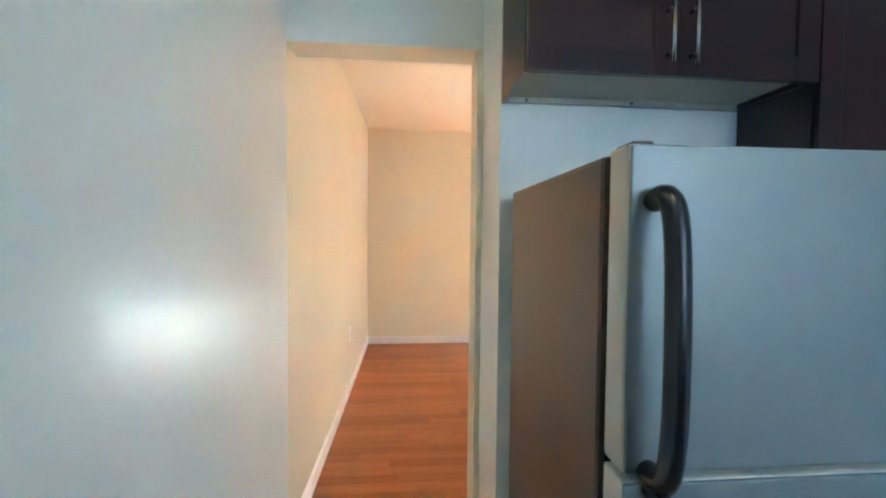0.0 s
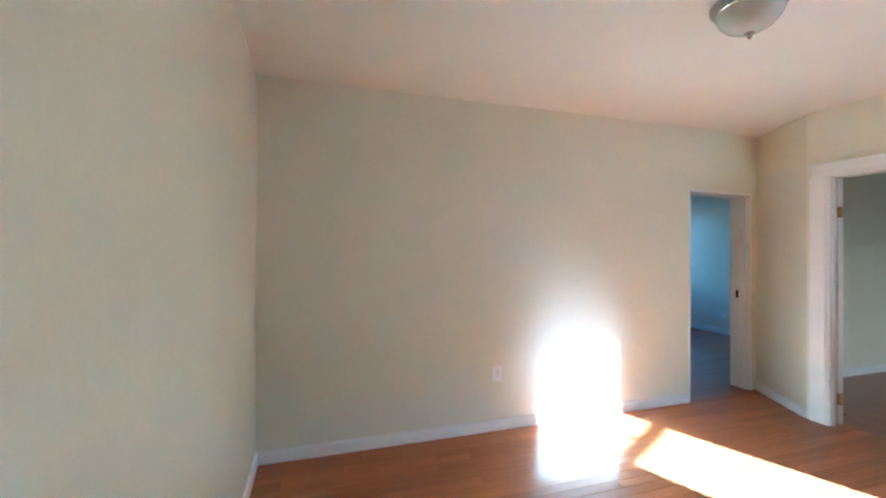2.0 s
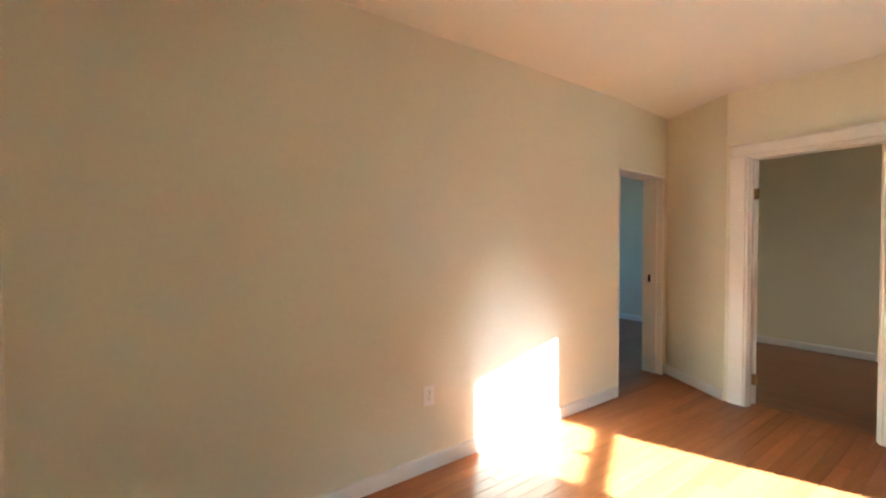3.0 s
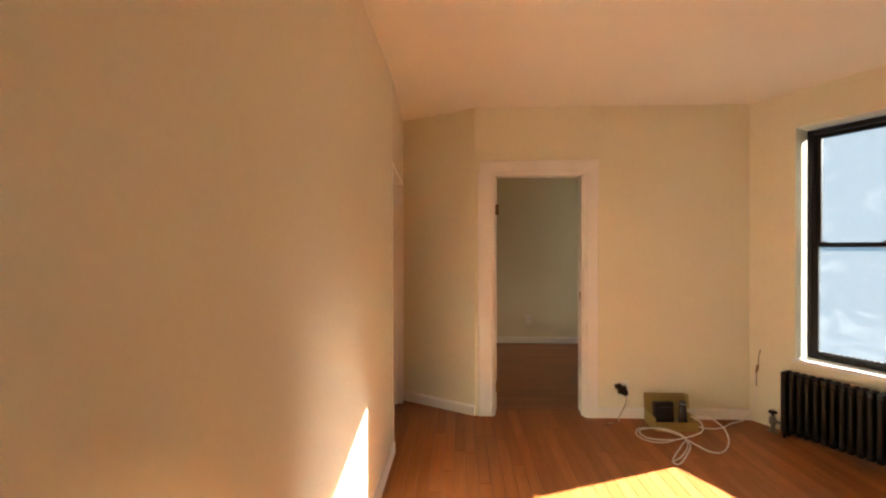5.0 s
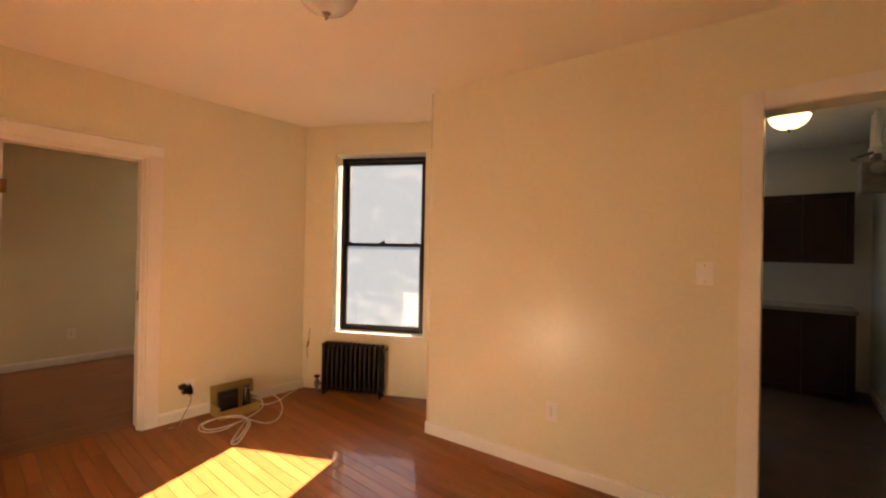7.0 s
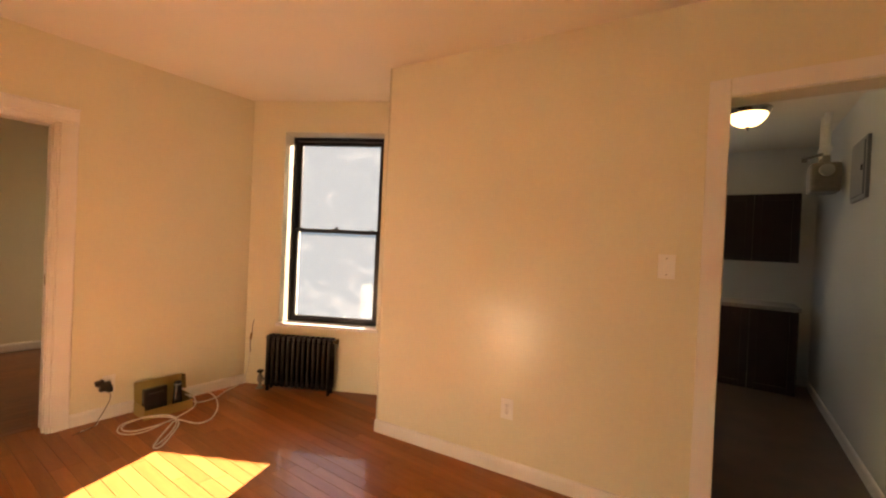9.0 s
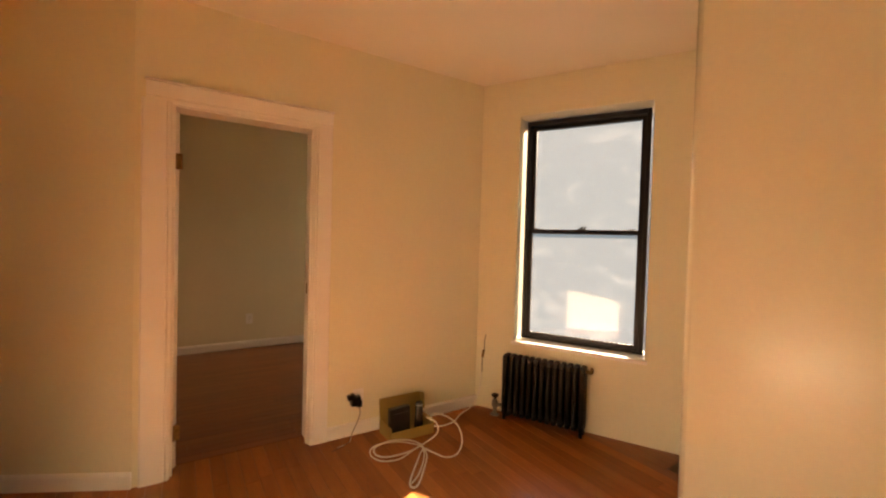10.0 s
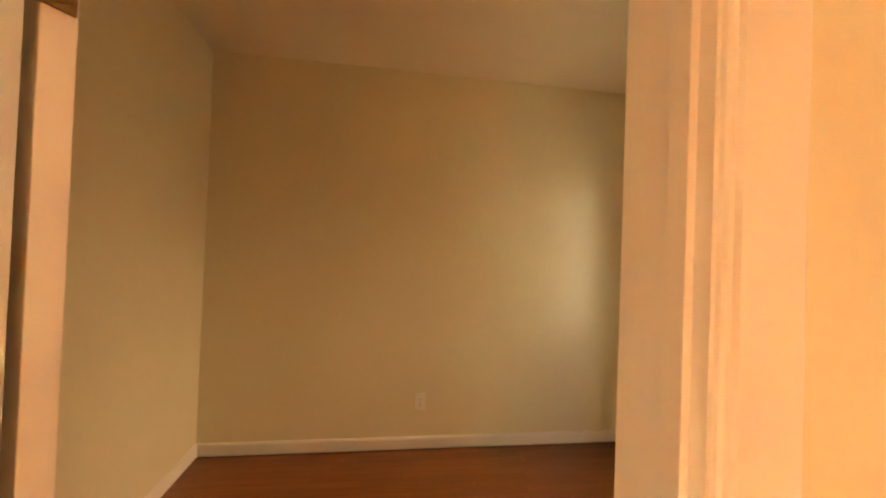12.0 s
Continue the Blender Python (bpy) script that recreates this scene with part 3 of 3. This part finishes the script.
# ---- radiator ----
def radiator():
    r = thing("radiator", MD @ pose(0.262, -0.032, 0), "black cast iron column radiator under the window", "radiator")
    n, pitch, h, dep = 13, 0.0478, 0.505, 0.105
    for k in range(n):
        bm = bmesh.new()
        c = 0.022 + k * pitch
        for yy in (-0.016, -0.040, -0.065, -0.089):
            tube(bm, [(c, yy, 0.075), (c, yy, 0.20), (c, yy, 0.38), (c, yy, h - 0.045)], 0.0205, 10, 3)
        for z in (0.075, h - 0.04):
            box(bm, c - 0.0195, -dep, z - 0.034, c + 0.0195, 0.0, z + 0.034, 0.014)
        part("section", bm, M_IRON, r)
    for k in (0, n - 1):
        for yy in (-0.02, -0.085):
            bm = bmesh.new()
            c = 0.022 + k * pitch
            rod(bm, (c, yy, 0.0), (c, yy, 0.06), 0.016, 10, 0.011)
            part("foot", bm, M_IRON, r)
    bm = bmesh.new()
    rod(bm, (0.0, -0.052, h - 0.04), (0.0 + n * pitch + 0.035, -0.052, h - 0.04), 0.013, 10)
    lathe(bm, [(0, 0), (0.012, 0), (0.012, 0.03), (0.006, 0.04), (0, 0.04)], 10, pose(n * pitch + 0.03, -0.052, h - 0.045))
    part("air_vent", bm, M_BRASS, r, "tarnished air vent")
    radiator_valve(r)


def radiator_valve(r):
    bm = bmesh.new()
    rod(bm, (-0.068, -0.052, 0.0), (-0.068, -0.052, 0.125), 0.015, 14)
    rod(bm, (-0.068, -0.052, 0.085), (0.005, -0.052, 0.085), 0.013, 14)
    lathe(bm, [(0, 0.06), (0.024, 0.062), (0.026, 0.085), (0.022, 0.108), (0.012, 0.125), (0, 0.126)], 16, pose(-0.068, -0.052, 0))
    v = part("valve", bm, M_METER, r, "grey metal steam valve")
    bm = bmesh.new()
    lathe(bm, [(0, 0.128), (0.008, 0.128), (0.008, 0.142), (0.028, 0.146), (0.030, 0.155), (0.024, 0.164), (0, 0.166)], 18, pose(-0.068, -0.052, 0))
    part("knob", bm, M_HANDLE, v, "black valve knob")
    bm = bmesh.new()
    lathe(bm, [(0.016, 0.0), (0.036, 0.0), (0.034, 0.006), (0.016, 0.009)], 20, pose(-0.068, -0.052, 0))
    part("floor_flange", bm, M_METER, v)


radiator()


# ---- box with modem, adapter and cable beside the doorway ----
def open_box():
    b = thing("cardboard_box", pose(4.30, 1.005, 0), "open tan cardboard box with raised lid on the floor", "box")
    w, d, h, t = 0.165, 0.10, 0.10, 0.004
    for nm, a in (("bottom", (-d, -w, 0.001, d, w, 0.005)), ("side", (-d, -w, 0.005, -d + t, w, h * 0.72)), ("side", (d - t, -w, 0.005, d, w, h)),
                  ("side", (-d + t, -w, 0.005, d - t, -w + t, h)), ("side", (-d + t, w - t, 0.005, d - t, w, h))):
        bm = bmesh.new()
        box(bm, *a, 0.001)
        part(nm, bm, M_CARD, b)
    bm = bmesh.new()
    box(bm, -0.002, -w, 0, 0.002, w, 0.132, 0.0015, pose(d - 0.002, 0, h, 0, 7, 0))
    lid = part("lid", bm, M_CARD, b)
    bm = bmesh.new()
    box(bm, -0.05, -0.002, 0.0, 0.0, 0.002, 0.115, 0.0015, pose(d + 0.010, -w, h + 0.01, 0, 7, 20))
    part("flap", bm, M_CARD, lid)


open_box()


def modem():
    m = thing("modem", pose(4.262, 1.080, 0.006, 0, 0, 4), "black upright modem standing in the cardboard box", "modem")
    bm = bmesh.new()
    box(bm, -0.022, -0.078, 0, 0.022, 0.078, 0.205, 0.008, pose(0, 0, 0, 0, 4, 0))
    part("body", bm, M_HANDLE, m)
    bm = bmesh.new()
    for k in range(5):
        box(bm, -0.0245, -0.045 + k * 0.02, 0.165, -0.0215, -0.040 + k * 0.02, 0.168, 0, pose(0, 0, 0, 0, 4, 0))
    part("indicator", bm, M_PANEL, m)


modem()


def small_router():
    m = thing("router", pose(4.262, 0.930, 0.006, 0, 0, -8), "slim dark grey router standing in the cardboard box", "router")
    bm = bmesh.new()
    lathe(bm, [(0, 0), (0.040, 0), (0.038, 0.02), (0.030, 0.10), (0.026, 0.205), (0.020, 0.216), (0, 0.218)], 24)
    for v in bm.verts:
        v.co.x *= 0.75
    part("body", bm, M_HANDLE, m)
    bm = bmesh.new()
    lathe(bm, [(0.0275, 0.190), (0.0285, 0.194), (0.0275, 0.198)], 24)
    for v in bm.verts:
        v.co.x *= 0.77
    part("band", bm, M_PANEL, m)


small_router()


def cable():
    c = thing("network_cable", pose(0.012, 0.018, 0), "white cable coiled loosely on the floor in front of the box", "cable")
    bm = bmesh.new()
    pts = [(4.20, 0.88, 0.12), (4.13, 0.84, 0.10), (4.09, 0.86, 0.045), (4.06, 1.00, 0.012), (4.03, 1.12, 0.010), (4.04, 1.26, 0.012), (4.10, 1.31, 0.02), (4.16, 1.27, 0.03), (4.145, 1.14, 0.045),
           (4.08, 1.02, 0.03), (3.95, 1.02, 0.012), (3.80, 1.13, 0.007), (3.70, 1.22, 0.007), (3.69, 1.26, 0.008), (3.74, 1.25, 0.010), (3.88, 1.13, 0.020), (3.98, 1.03, 0.03),
           (3.95, 0.99, 0.02), (3.86, 0.93, 0.008), (3.86, 0.84, 0.012), (3.93, 0.76, 0.05), (4.03, 0.73, 0.10), (4.13, 0.76, 0.13), (4.20, 0.82, 0.13), (4.24, 0.82, 0.06), (4.24, 0.76, 0.012), (4.25, 0.62, 0.007),
           (4.34, 0.48, 0.007), (4.39, 0.36, 0.012), (4.395, 0.300, 0.05), (4.385, 0.270, 0.14), (4.383, 0.256, 0.26), (4.386, 0.250, 0.36), (4.387, 0.245, 0.43)]
    tube(bm, pts, 0.0052, 8, 8)
    part("run", bm, M_CABLE, c)
    bm = bmesh.new()
    pts = [(4.02, 1.08, 0.018), (3.98, 1.20, 0.012), (4.02, 1.30, 0.008), (4.12, 1.33, 0.008), (4.15, 1.29, 0.04), (4.12, 1.16, 0.05), (4.02, 1.03, 0.035), (3.93, 1.05, 0.014), (3.78, 1.17, 0.014), (3.72, 1.25, 0.012)]
    tube(bm, pts, 0.0045, 8, 8)
    part("loop", bm, M_CABLE, c)
    bm = bmesh.new()
    rod(bm, (3.952, 1.035, 0.030), (3.972, 1.025, 0.034), 0.010, 8)
    part("tie", bm, M_CABLE, c)


cable()


def wall_wire():
    w = thing("loose_wire", MD @ pose(0.045, -0.010, 0), "short brown wire stub with connector hanging on the wall", "wire")
    bm = bmesh.new()
    tube(bm, [(0.02, 0.008, 0.60), (0.018, -0.012, 0.55), (0.022, -0.02, 0.50), (0.012, -0.018, 0.46), (0.0, -0.012, 0.40), (0.004, -0.010, 0.30)], 0.003, 6, 5)
    part("strand", bm, M_WIRE, w)
    bm = bmesh.new()
    rod(bm, (0.016, -0.018, 0.480), (0.004, -0.016, 0.420), 0.010, 10)
    part("connector", bm, M_BRASS, w)


wall_wire()


def outlet(m, label, switch=False):
    """Local x along the wall, y out of it."""
    o = thing("light_switch" if switch else "wall_outlet", m, label, "switch" if switch else "outlet")
    bm = bmesh.new()
    box(bm, -0.039, 0.0, -0.062, 0.039, 0.007, 0.062, 0.003)
    part("plate", bm, M_PLATE, o)
    if switch:
        bm = bmesh.new()
        box(bm, -0.006, 0.006, -0.012, 0.006, 0.008, 0.012)
        box(bm, -0.004, 0.006, -0.004, 0.004, 0.020, 0.006, 0.001, pose(0, 0, 0, -20, 0, 0))
        part("toggle", bm, M_PLATE, o)
    else:
        for dz in (-0.020, 0.020):
            bm = bmesh.new()
            box(bm, -0.015, 0.0065, dz - 0.013, 0.015, 0.0092, dz + 0.013, 0.003)
            soc = part("socket", bm, M_PLATE, o)
            for a, zz in ((-0.006, 0.004), (0.006, 0.004), (0, -0.006)):
                bm = bmesh.new()
                box(bm, a - 0.0014, 0.0088, dz + zz - 0.004, a + 0.0014, 0.0098, dz + zz + 0.004)
                part("slot", bm, M_SLOT, soc)
    for dz in ((-0.042, 0.042) if switch else (0,)):
        bm = bmesh.new()
        rod(bm, (0, 0.005, dz), (0, 0.0075, dz), 0.003, 8)
        part("screw", bm, M_CHROME, o)
    return o


eang = math.degrees(math.atan2(ed.y, ed.x))
pe = E0 + ed * 1.052
outlet(pose(pe.x, pe.y, 0.398, 0, 0, eang), "ivory outlet plate low on the cream wall")
pe = E0 + ed * 0.238
outlet(pose(pe.x, pe.y, 1.32, 0, 0, eang), "ivory toggle switch plate beside the kitchen doorway", True)
outlet(pose(1.79, YB, 0.457, 0, 0, 180), "ivory outlet plate on the sunlit wall")
outlet(pose(0.0, 1.63, 0.50, 0, 0, -90), "ivory outlet plate on the long wall")
outlet(pose(7.165, 1.665, 0.35, 0, 0, 90), "ivory outlet plate on the bedroom wall")
outlet(pose(7.2, 5.45, 0.34, 0, 0, 90), "ivory outlet plate in the side room")
outlet(pose(XC, 1.312, 0.255, 0, 0, 90), "ivory outlet plate with an adapter plugged in")


def adapter():
    a = thing("power_adapter", pose(XC - 0.0095, 1.345, 0.235, 0, 0, 90), "black power adapter plugged into the outlet", "adapter")
    bm = bmesh.new()
    box(bm, -0.034, 0.0, -0.020, 0.030, 0.046, 0.044, 0.006)
    box(bm, -0.05, 0.002, -0.035, -0.012, 0.034, 0.012, 0.005)
    box(bm, -0.008, 0.004, 0.030, 0.044, 0.040, 0.066, 0.006, pose(0, 0, 0, 0, 14, 0))
    part("body", bm, M_HANDLE, a)
    bm = bmesh.new()
    tube(bm, [(-0.03, 0.02, -0.03), (-0.035, 0.03, -0.08), (0.0, 0.045, -0.15), (0.04, 0.06, -0.205), (0.07, 0.10, -0.228), (0.16, 0.14, -0.231), (0.20, 0.155, -0.231)], 0.0025, 6, 6)
    part("cord", bm, M_WIRE, a)
    bm = bmesh.new()
    tube(bm, [(-0.04, 0.015, -0.03), (-0.05, 0.025, -0.07), (-0.02, 0.03, -0.14), (0.03, 0.05, -0.20), (0.06, 0.09, -0.231), (0.15, 0.12, -0.232)], 0.002, 6, 6)
    part("cord", bm, M_CABLE, a)


adapter()


# ---- kitchen ----
def fridge():
    f = thing("refrigerator", pose(0.840, -0.605, 0), "stainless steel refrigerator with black handles and dark sides", "refrigerator")
    w, h = 0.76, 1.497
    bm = bmesh.new()
    box(bm, 0, -0.625, 0.03, w, 0, h, 0.012)
    part("body", bm, M_FSIDE, f)
    bm = bmesh.new()
    box(bm, 0.012, -0.640, 0.06, w - 0.012, -0.625, h - 0.012)
    part("gasket", bm, M_HANDLE, f)
    for nm, z0, z1 in (("door", 0.985, h + 0.004), ("freezer_door", 0.07, 0.972)):
        bm = bmesh.new()
        box(bm, 0.002, -0.700, z0, w - 0.002, -0.640, z1, 0.006)
        d = part(nm, bm, M_FEDGE, f, "pale grey door edge")
        bm = bmesh.new()
        box(bm, 0.004, -0.707, z0 + 0.003, w - 0.004, -0.6995, z1 - 0.003, 0.003)
        part("front_panel", bm, M_STEEL, d, "brushed stainless front")
        bm = bmesh.new()
        if nm == "door":
            line = [(0.040, -0.706, 1.412), (0.040, -0.738, 1.416), (0.039, -0.760, 1.385), (0.038, -0.771, 1.30), (0.038, -0.774, 1.17), (0.038, -0.770, 1.06), (0.039, -0.752, 1.0), (0.040, -0.706, 0.992)]
        else:
            line = [(0.048, -0.708, 0.965), (0.048, -0.728, 0.958), (0.048, -0.745, 0.90), (0.048, -0.748, 0.70), (0.048, -0.745, 0.56), (0.048, -0.732, 0.48), (0.048, -0.708, 0.47)]
        tube(bm, line, 0.0175, 12, 6)
        part("handle", bm, M_HANDLE, d, "black bowed handle")
    bm = bmesh.new()
    box(bm, 0.012, -0.695, h + 0.004, 0.045, -0.64, h + 0.009, 0.002)
    part("hinge_cover", bm, M_FSIDE, f)
    for x in (0.05, w - 0.05):
        for y in (-0.58, -0.05):
            bm = bmesh.new()
            rod(bm, (x, y, 0), (x, y, 0.035), 0.02, 10)
            part("foot", bm, M_HANDLE, f)


fridge()


def shaker_door(parent, x0, x1, z0, z1, y, handle_side, handle_z, out=-1, rail=0.068, handle=True):
    bm = bmesh.new()
    t = 0.020
    f, k = (y - t, y) if out < 0 else (y, y + t)
    box(bm, x0, f, z0, x0 + rail, k, z1, 0.002)
    box(bm, x1 - rail, f, z0, x1, k, z1, 0.002)
    box(bm, x0 + rail, f, z0, x1 - rail, k, z0 + rail, 0.002)
    box(bm, x0 + rail, f, z1 - rail, x1 - rail, k, z1, 0.002)
    lo, hi = (y - t + 0.009, y - 0.002) if out < 0 else (y + 0.002, y + t - 0.009)
    box(bm, x0 + rail - 0.004, lo, z0 + rail - 0.004, x1 - rail + 0.004, hi, z1 - rail + 0.004)
    d = part("door", bm, M_CABINET, parent)
    if handle:
        bm = bmesh.new()
        hx = x1 - 0.032 if handle_side > 0 else x0 + 0.032
        yy = y + out * (t + 0.030)
        rod(bm, (hx, yy, handle_z - 0.09), (hx, yy, handle_z + 0.09), 0.006, 12)
        for dz in (-0.06, 0.06):
            rod(bm, (hx, y + out * t, handle_z + dz), (hx, yy, handle_z + dz), 0.005, 10)
        part("handle", bm, M_CHROME, d, "brushed metal bar handle")
    return d


def cabinet(name, m, w, dep, z0, z1, label, split=True, handle_z=None, handles=True, under=True):
    """Local origin at its back lower left; front towards -y."""
    c = thing(name, m, label, "cabinet")
    bm = bmesh.new()
    t = 0.016
    box(bm, 0, -dep, z0, t, 0, z1, 0.001)
    box(bm, w - t, -dep, z0, w, 0, z1, 0.001)
    box(bm, t, -dep, z1 - t, w - t, 0, z1)
    box(bm, t, -0.006, z0 + 0.02, w - t, 0, z1 - t)
    part("body", bm, M_CABINET, c)
    bm = bmesh.new()
    box(bm, t, -dep, z0 + 0.018, w - t, -0.006, z0 + 0.030)
    part("bottom_panel", bm, M_CABIN if under else M_CABINET, c, "pale unfinished underside")
    if under:
        bm = bmesh.new()
        box(bm, t, -0.020, z0, w - t, -0.006, z0 + 0.018)
        box(bm, 0.0005, -dep, z0 - 0.0015, t, 0, z0 - 0.0002)
        part("hanging_rail", bm, M_CABIN, c)
        for x in (0.08, 0.45):
            bm = bmesh.new()
            rod(bm, (x, -0.020, z0 + 0.008), (x, -0.023, z0 + 0.008), 0.005, 8)
            part("screw", bm, M_SLOT, c)
    hz = z0 + 0.11 if handle_z is None else handle_z
    if split:
        shaker_door(c, 0.002, w / 2 - 0.0015, z0 - 0.004, z1, -dep - 0.002, 1, hz, handle=handles)
        shaker_door(c, w / 2 + 0.0015, w - 0.002, z0 - 0.004, z1, -dep - 0.002, -1, hz, handle=handles)
    else:
        shaker_door(c, 0.002, w - 0.002, z0 - 0.004, z1, -dep - 0.002, 1, hz, handle=handles)
    return c


cabinet("wall_cabinet", pose(0.820, -0.521, 0), 0.855, 0.276, 1.807, 2.58, "dark espresso wall cabinet with bar handles above the refrigerator")
cabinet("tall_cabinet", pose(1.677, -0.521, 0), 0.62, 0.276, 0.10, 2.58, "tall dark espresso pantry cabinet beside the refrigerator", under=False, handle_z=1.2)
# cabinets on the far kitchen wall, fronts towards the living room
for k in range(3):
    x = 0.16 + 0.80 * (k + 1)
    if k == 0:
        cabinet("wall_cabinet", pose(x, -3.60, 0, 0, 0, 180), 0.796, 0.33, 1.36, 2.09, "dark espresso wall cabinet above the kitchen worktop", handles=False)
    cabinet("base_cabinet", pose(x, -3.60, 0, 0, 0, 180), 0.796, 0.57, 0.02, 0.86, "dark espresso base cabinet under the worktop", handles=False, under=False)
bm = bmesh.new()
box(bm, 0.15, -3.598, 0.862, 2.58, -2.99, 0.902, 0.006)
wt = thing("worktop", Matrix(), "pale stone kitchen worktop on dark base cabinets", "worktop")
part("slab", bm, M_COUNTER, wt)


def breaker_panel():
    p = thing("breaker_panel", pose(0, -1.80, 1.84, 0, 0, -90), "grey metal breaker panel on the kitchen wall", "electrical panel")
    bm = bmesh.new()
    box(bm, -0.22, 0.0, 0.0, 0.20, 0.02, 0.44, 0.004)
    part("frame", bm, M_PANEL, p)
    bm = bmesh.new()
    box(bm, -0.19, 0.02, 0.03, 0.17, 0.03, 0.41, 0.004)
    d = part("door", bm, M_PANEL, p)
    bm = bmesh.new()
    box(bm, -0.17, 0.03, 0.20, -0.14, 0.036, 0.24, 0.002)
    part("latch", bm, M_SLOT, d)


breaker_panel()


def gas_meter():
    g = thing("gas_meter", pose(0.13, -2.36, 0), "grey gas meter with white painted pipes near the kitchen ceiling", "gas meter")
    bm = bmesh.new()
    box(bm, -0.10, -0.13, 1.97, 0.10, 0.13, 2.22, 0.03)
    part("case", bm, M_METER, g)
    bm = bmesh.new()
    lathe(bm, [(0, 0), (0.05, 0), (0.05, 0.02), (0.04, 0.03), (0, 0.03)], 20, pose(0.0, 0.128, 2.15, -90, 0, 0))
    part("dial", bm, M_PANEL, g)
    for y in (-0.08, 0.08):
        bm = bmesh.new()
        rod(bm, (0, y, 2.20), (0, y, 2.30), 0.030, 14, 0.024)
        part("union", bm, M_METER, g)
        bm = bmesh.new()
        tube(bm, [(0, y, 2.28), (0, y, 2.36), (0.0, y, 2.48), (0, y, CEIL)], 0.026, 12, 3)
        lathe(bm, [(0.026, 0), (0.036, 0.004), (0.036, 0.05), (0.026, 0.054)], 14, pose(0, y, 2.31))
        part("pipe", bm, M_TRIM, g, "white painted gas pipe")
    bm = bmesh.new()
    rod(bm, (0.0, 0.08, 2.30), (0.14, 0.08, 2.26), 0.012, 10)
    box(bm, 0.12, 0.068, 2.23, 0.16, 0.092, 2.27, 0.005)
    part("valve", bm, M_METER, g)


gas_meter()

# ---- floors ----
bm = bmesh.new()
box(bm, -0.15, -0.17, -0.12, 7.3, 7.25, -0.012)
floor = structure("floor", bm, M_SUB, "glossy reddish oak strip floor", "floor")
bm = bmesh.new()
box(bm, -0.15, -3.75, -0.12, 3.1, -0.17, 0.0)
structure("floor_kitchen", bm, M_KFLOOR, "brown kitchen floor", "floor")


def plank_mesh(length, width=0.0755):
    bm = bmesh.new()
    b = 0.0012
    lo = [(0, 0), (length, 0), (length, width), (0, width)]
    hi = [(b, b), (length - b, b), (length - b, width - b), (b, width - b)]
    v0 = [bm.verts.new((x, y, -0.012)) for x, y in lo]
    v1 = [bm.verts.new((x, y, -b)) for x, y in lo]
    v2 = [bm.verts.new((x, y, 0.0)) for x, y in hi]
    for a, c in ((v0, v1), (v1, v2)):
        for i in range(4):
            bm.faces.new((a[i], a[(i + 1) % 4], c[(i + 1) % 4], c[i]))
    bm.faces.new(v2)
    return bm


def row_ends(y):
    """From where to where a row of strips runs, wall to wall."""
    lo = -0.10 if y > -0.15 else 2.75
    if y > 3.25:
        return 2.92, 7.28
    hi = 4.60 if y < 2.52 else 4.93
    if y < 0.20:
        hi = min(hi, COR.x + DD.x / DD.y * (y - COR.y) + 0.28)
    return lo, hi


def lay_floor():
    rnd = random.Random(7)
    pitch, gap = 0.0765, 0.001
    lengths = (0.62, 0.78, 0.94, 1.12, 1.30)
    meshes = {n: mesh_of("plank", plank_mesh(n - gap), M_PLANK) for n in lengths}
    count = 0
    for r in range(int((7.05 + 0.75) / pitch)):
        y = -0.70 + r * pitch
        lo, hi = row_ends(y)
        x = lo - rnd.random() * 0.9
        while x < hi - 0.03:
            n = rnd.choice(lengths)
            a, b = max(x, lo), min(x + n, hi)
            x += n
            if b - a < 0.03:
                continue
            whole = b - a > n - 0.0001
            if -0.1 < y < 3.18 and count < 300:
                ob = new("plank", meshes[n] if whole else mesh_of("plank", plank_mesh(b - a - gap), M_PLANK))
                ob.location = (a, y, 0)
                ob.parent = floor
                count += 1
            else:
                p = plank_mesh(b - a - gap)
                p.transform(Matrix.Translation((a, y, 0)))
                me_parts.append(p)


def lay_bedroom():
    """Strips across the bedroom, at right angles to those of the living room."""
    rnd = random.Random(11)
    x = 4.678
    while x < 7.2:
        y = 0.0 - rnd.random() * 0.8
        while y < (3.28 if x > 4.93 else 2.50):
            n = rnd.choice((0.62, 0.78, 0.94, 1.12, 1.30))
            if x < 4.93:
                n = min(n, max(2.52 - y, 0.05))
            a, e = max(y, -0.10), min(y + n, 3.31)
            y += n
            if e - a < 0.03:
                continue
            b = plank_mesh(e - a - 0.001)
            b.transform(pose(x, a, 0, 0, 0, 90))
            me_parts.append(b)
        x += 0.0765


def join_planks(parts, material, label):
    verts, faces = [], []
    for b in parts:
        b.verts.index_update()
        o = len(verts)
        verts += [tuple(v.co) for v in b.verts]
        faces += [[v.index + o for v in f.verts] for f in b.faces]
        b.free()
    me = bpy.data.meshes.new("planks")
    me.from_pydata(verts, [], faces)
    me.materials.append(material)
    ob = new("planks", me)
    ob.parent = floor
    return tagged(ob, label, kind="stuff")


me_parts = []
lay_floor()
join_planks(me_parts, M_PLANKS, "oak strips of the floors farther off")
me_parts = []
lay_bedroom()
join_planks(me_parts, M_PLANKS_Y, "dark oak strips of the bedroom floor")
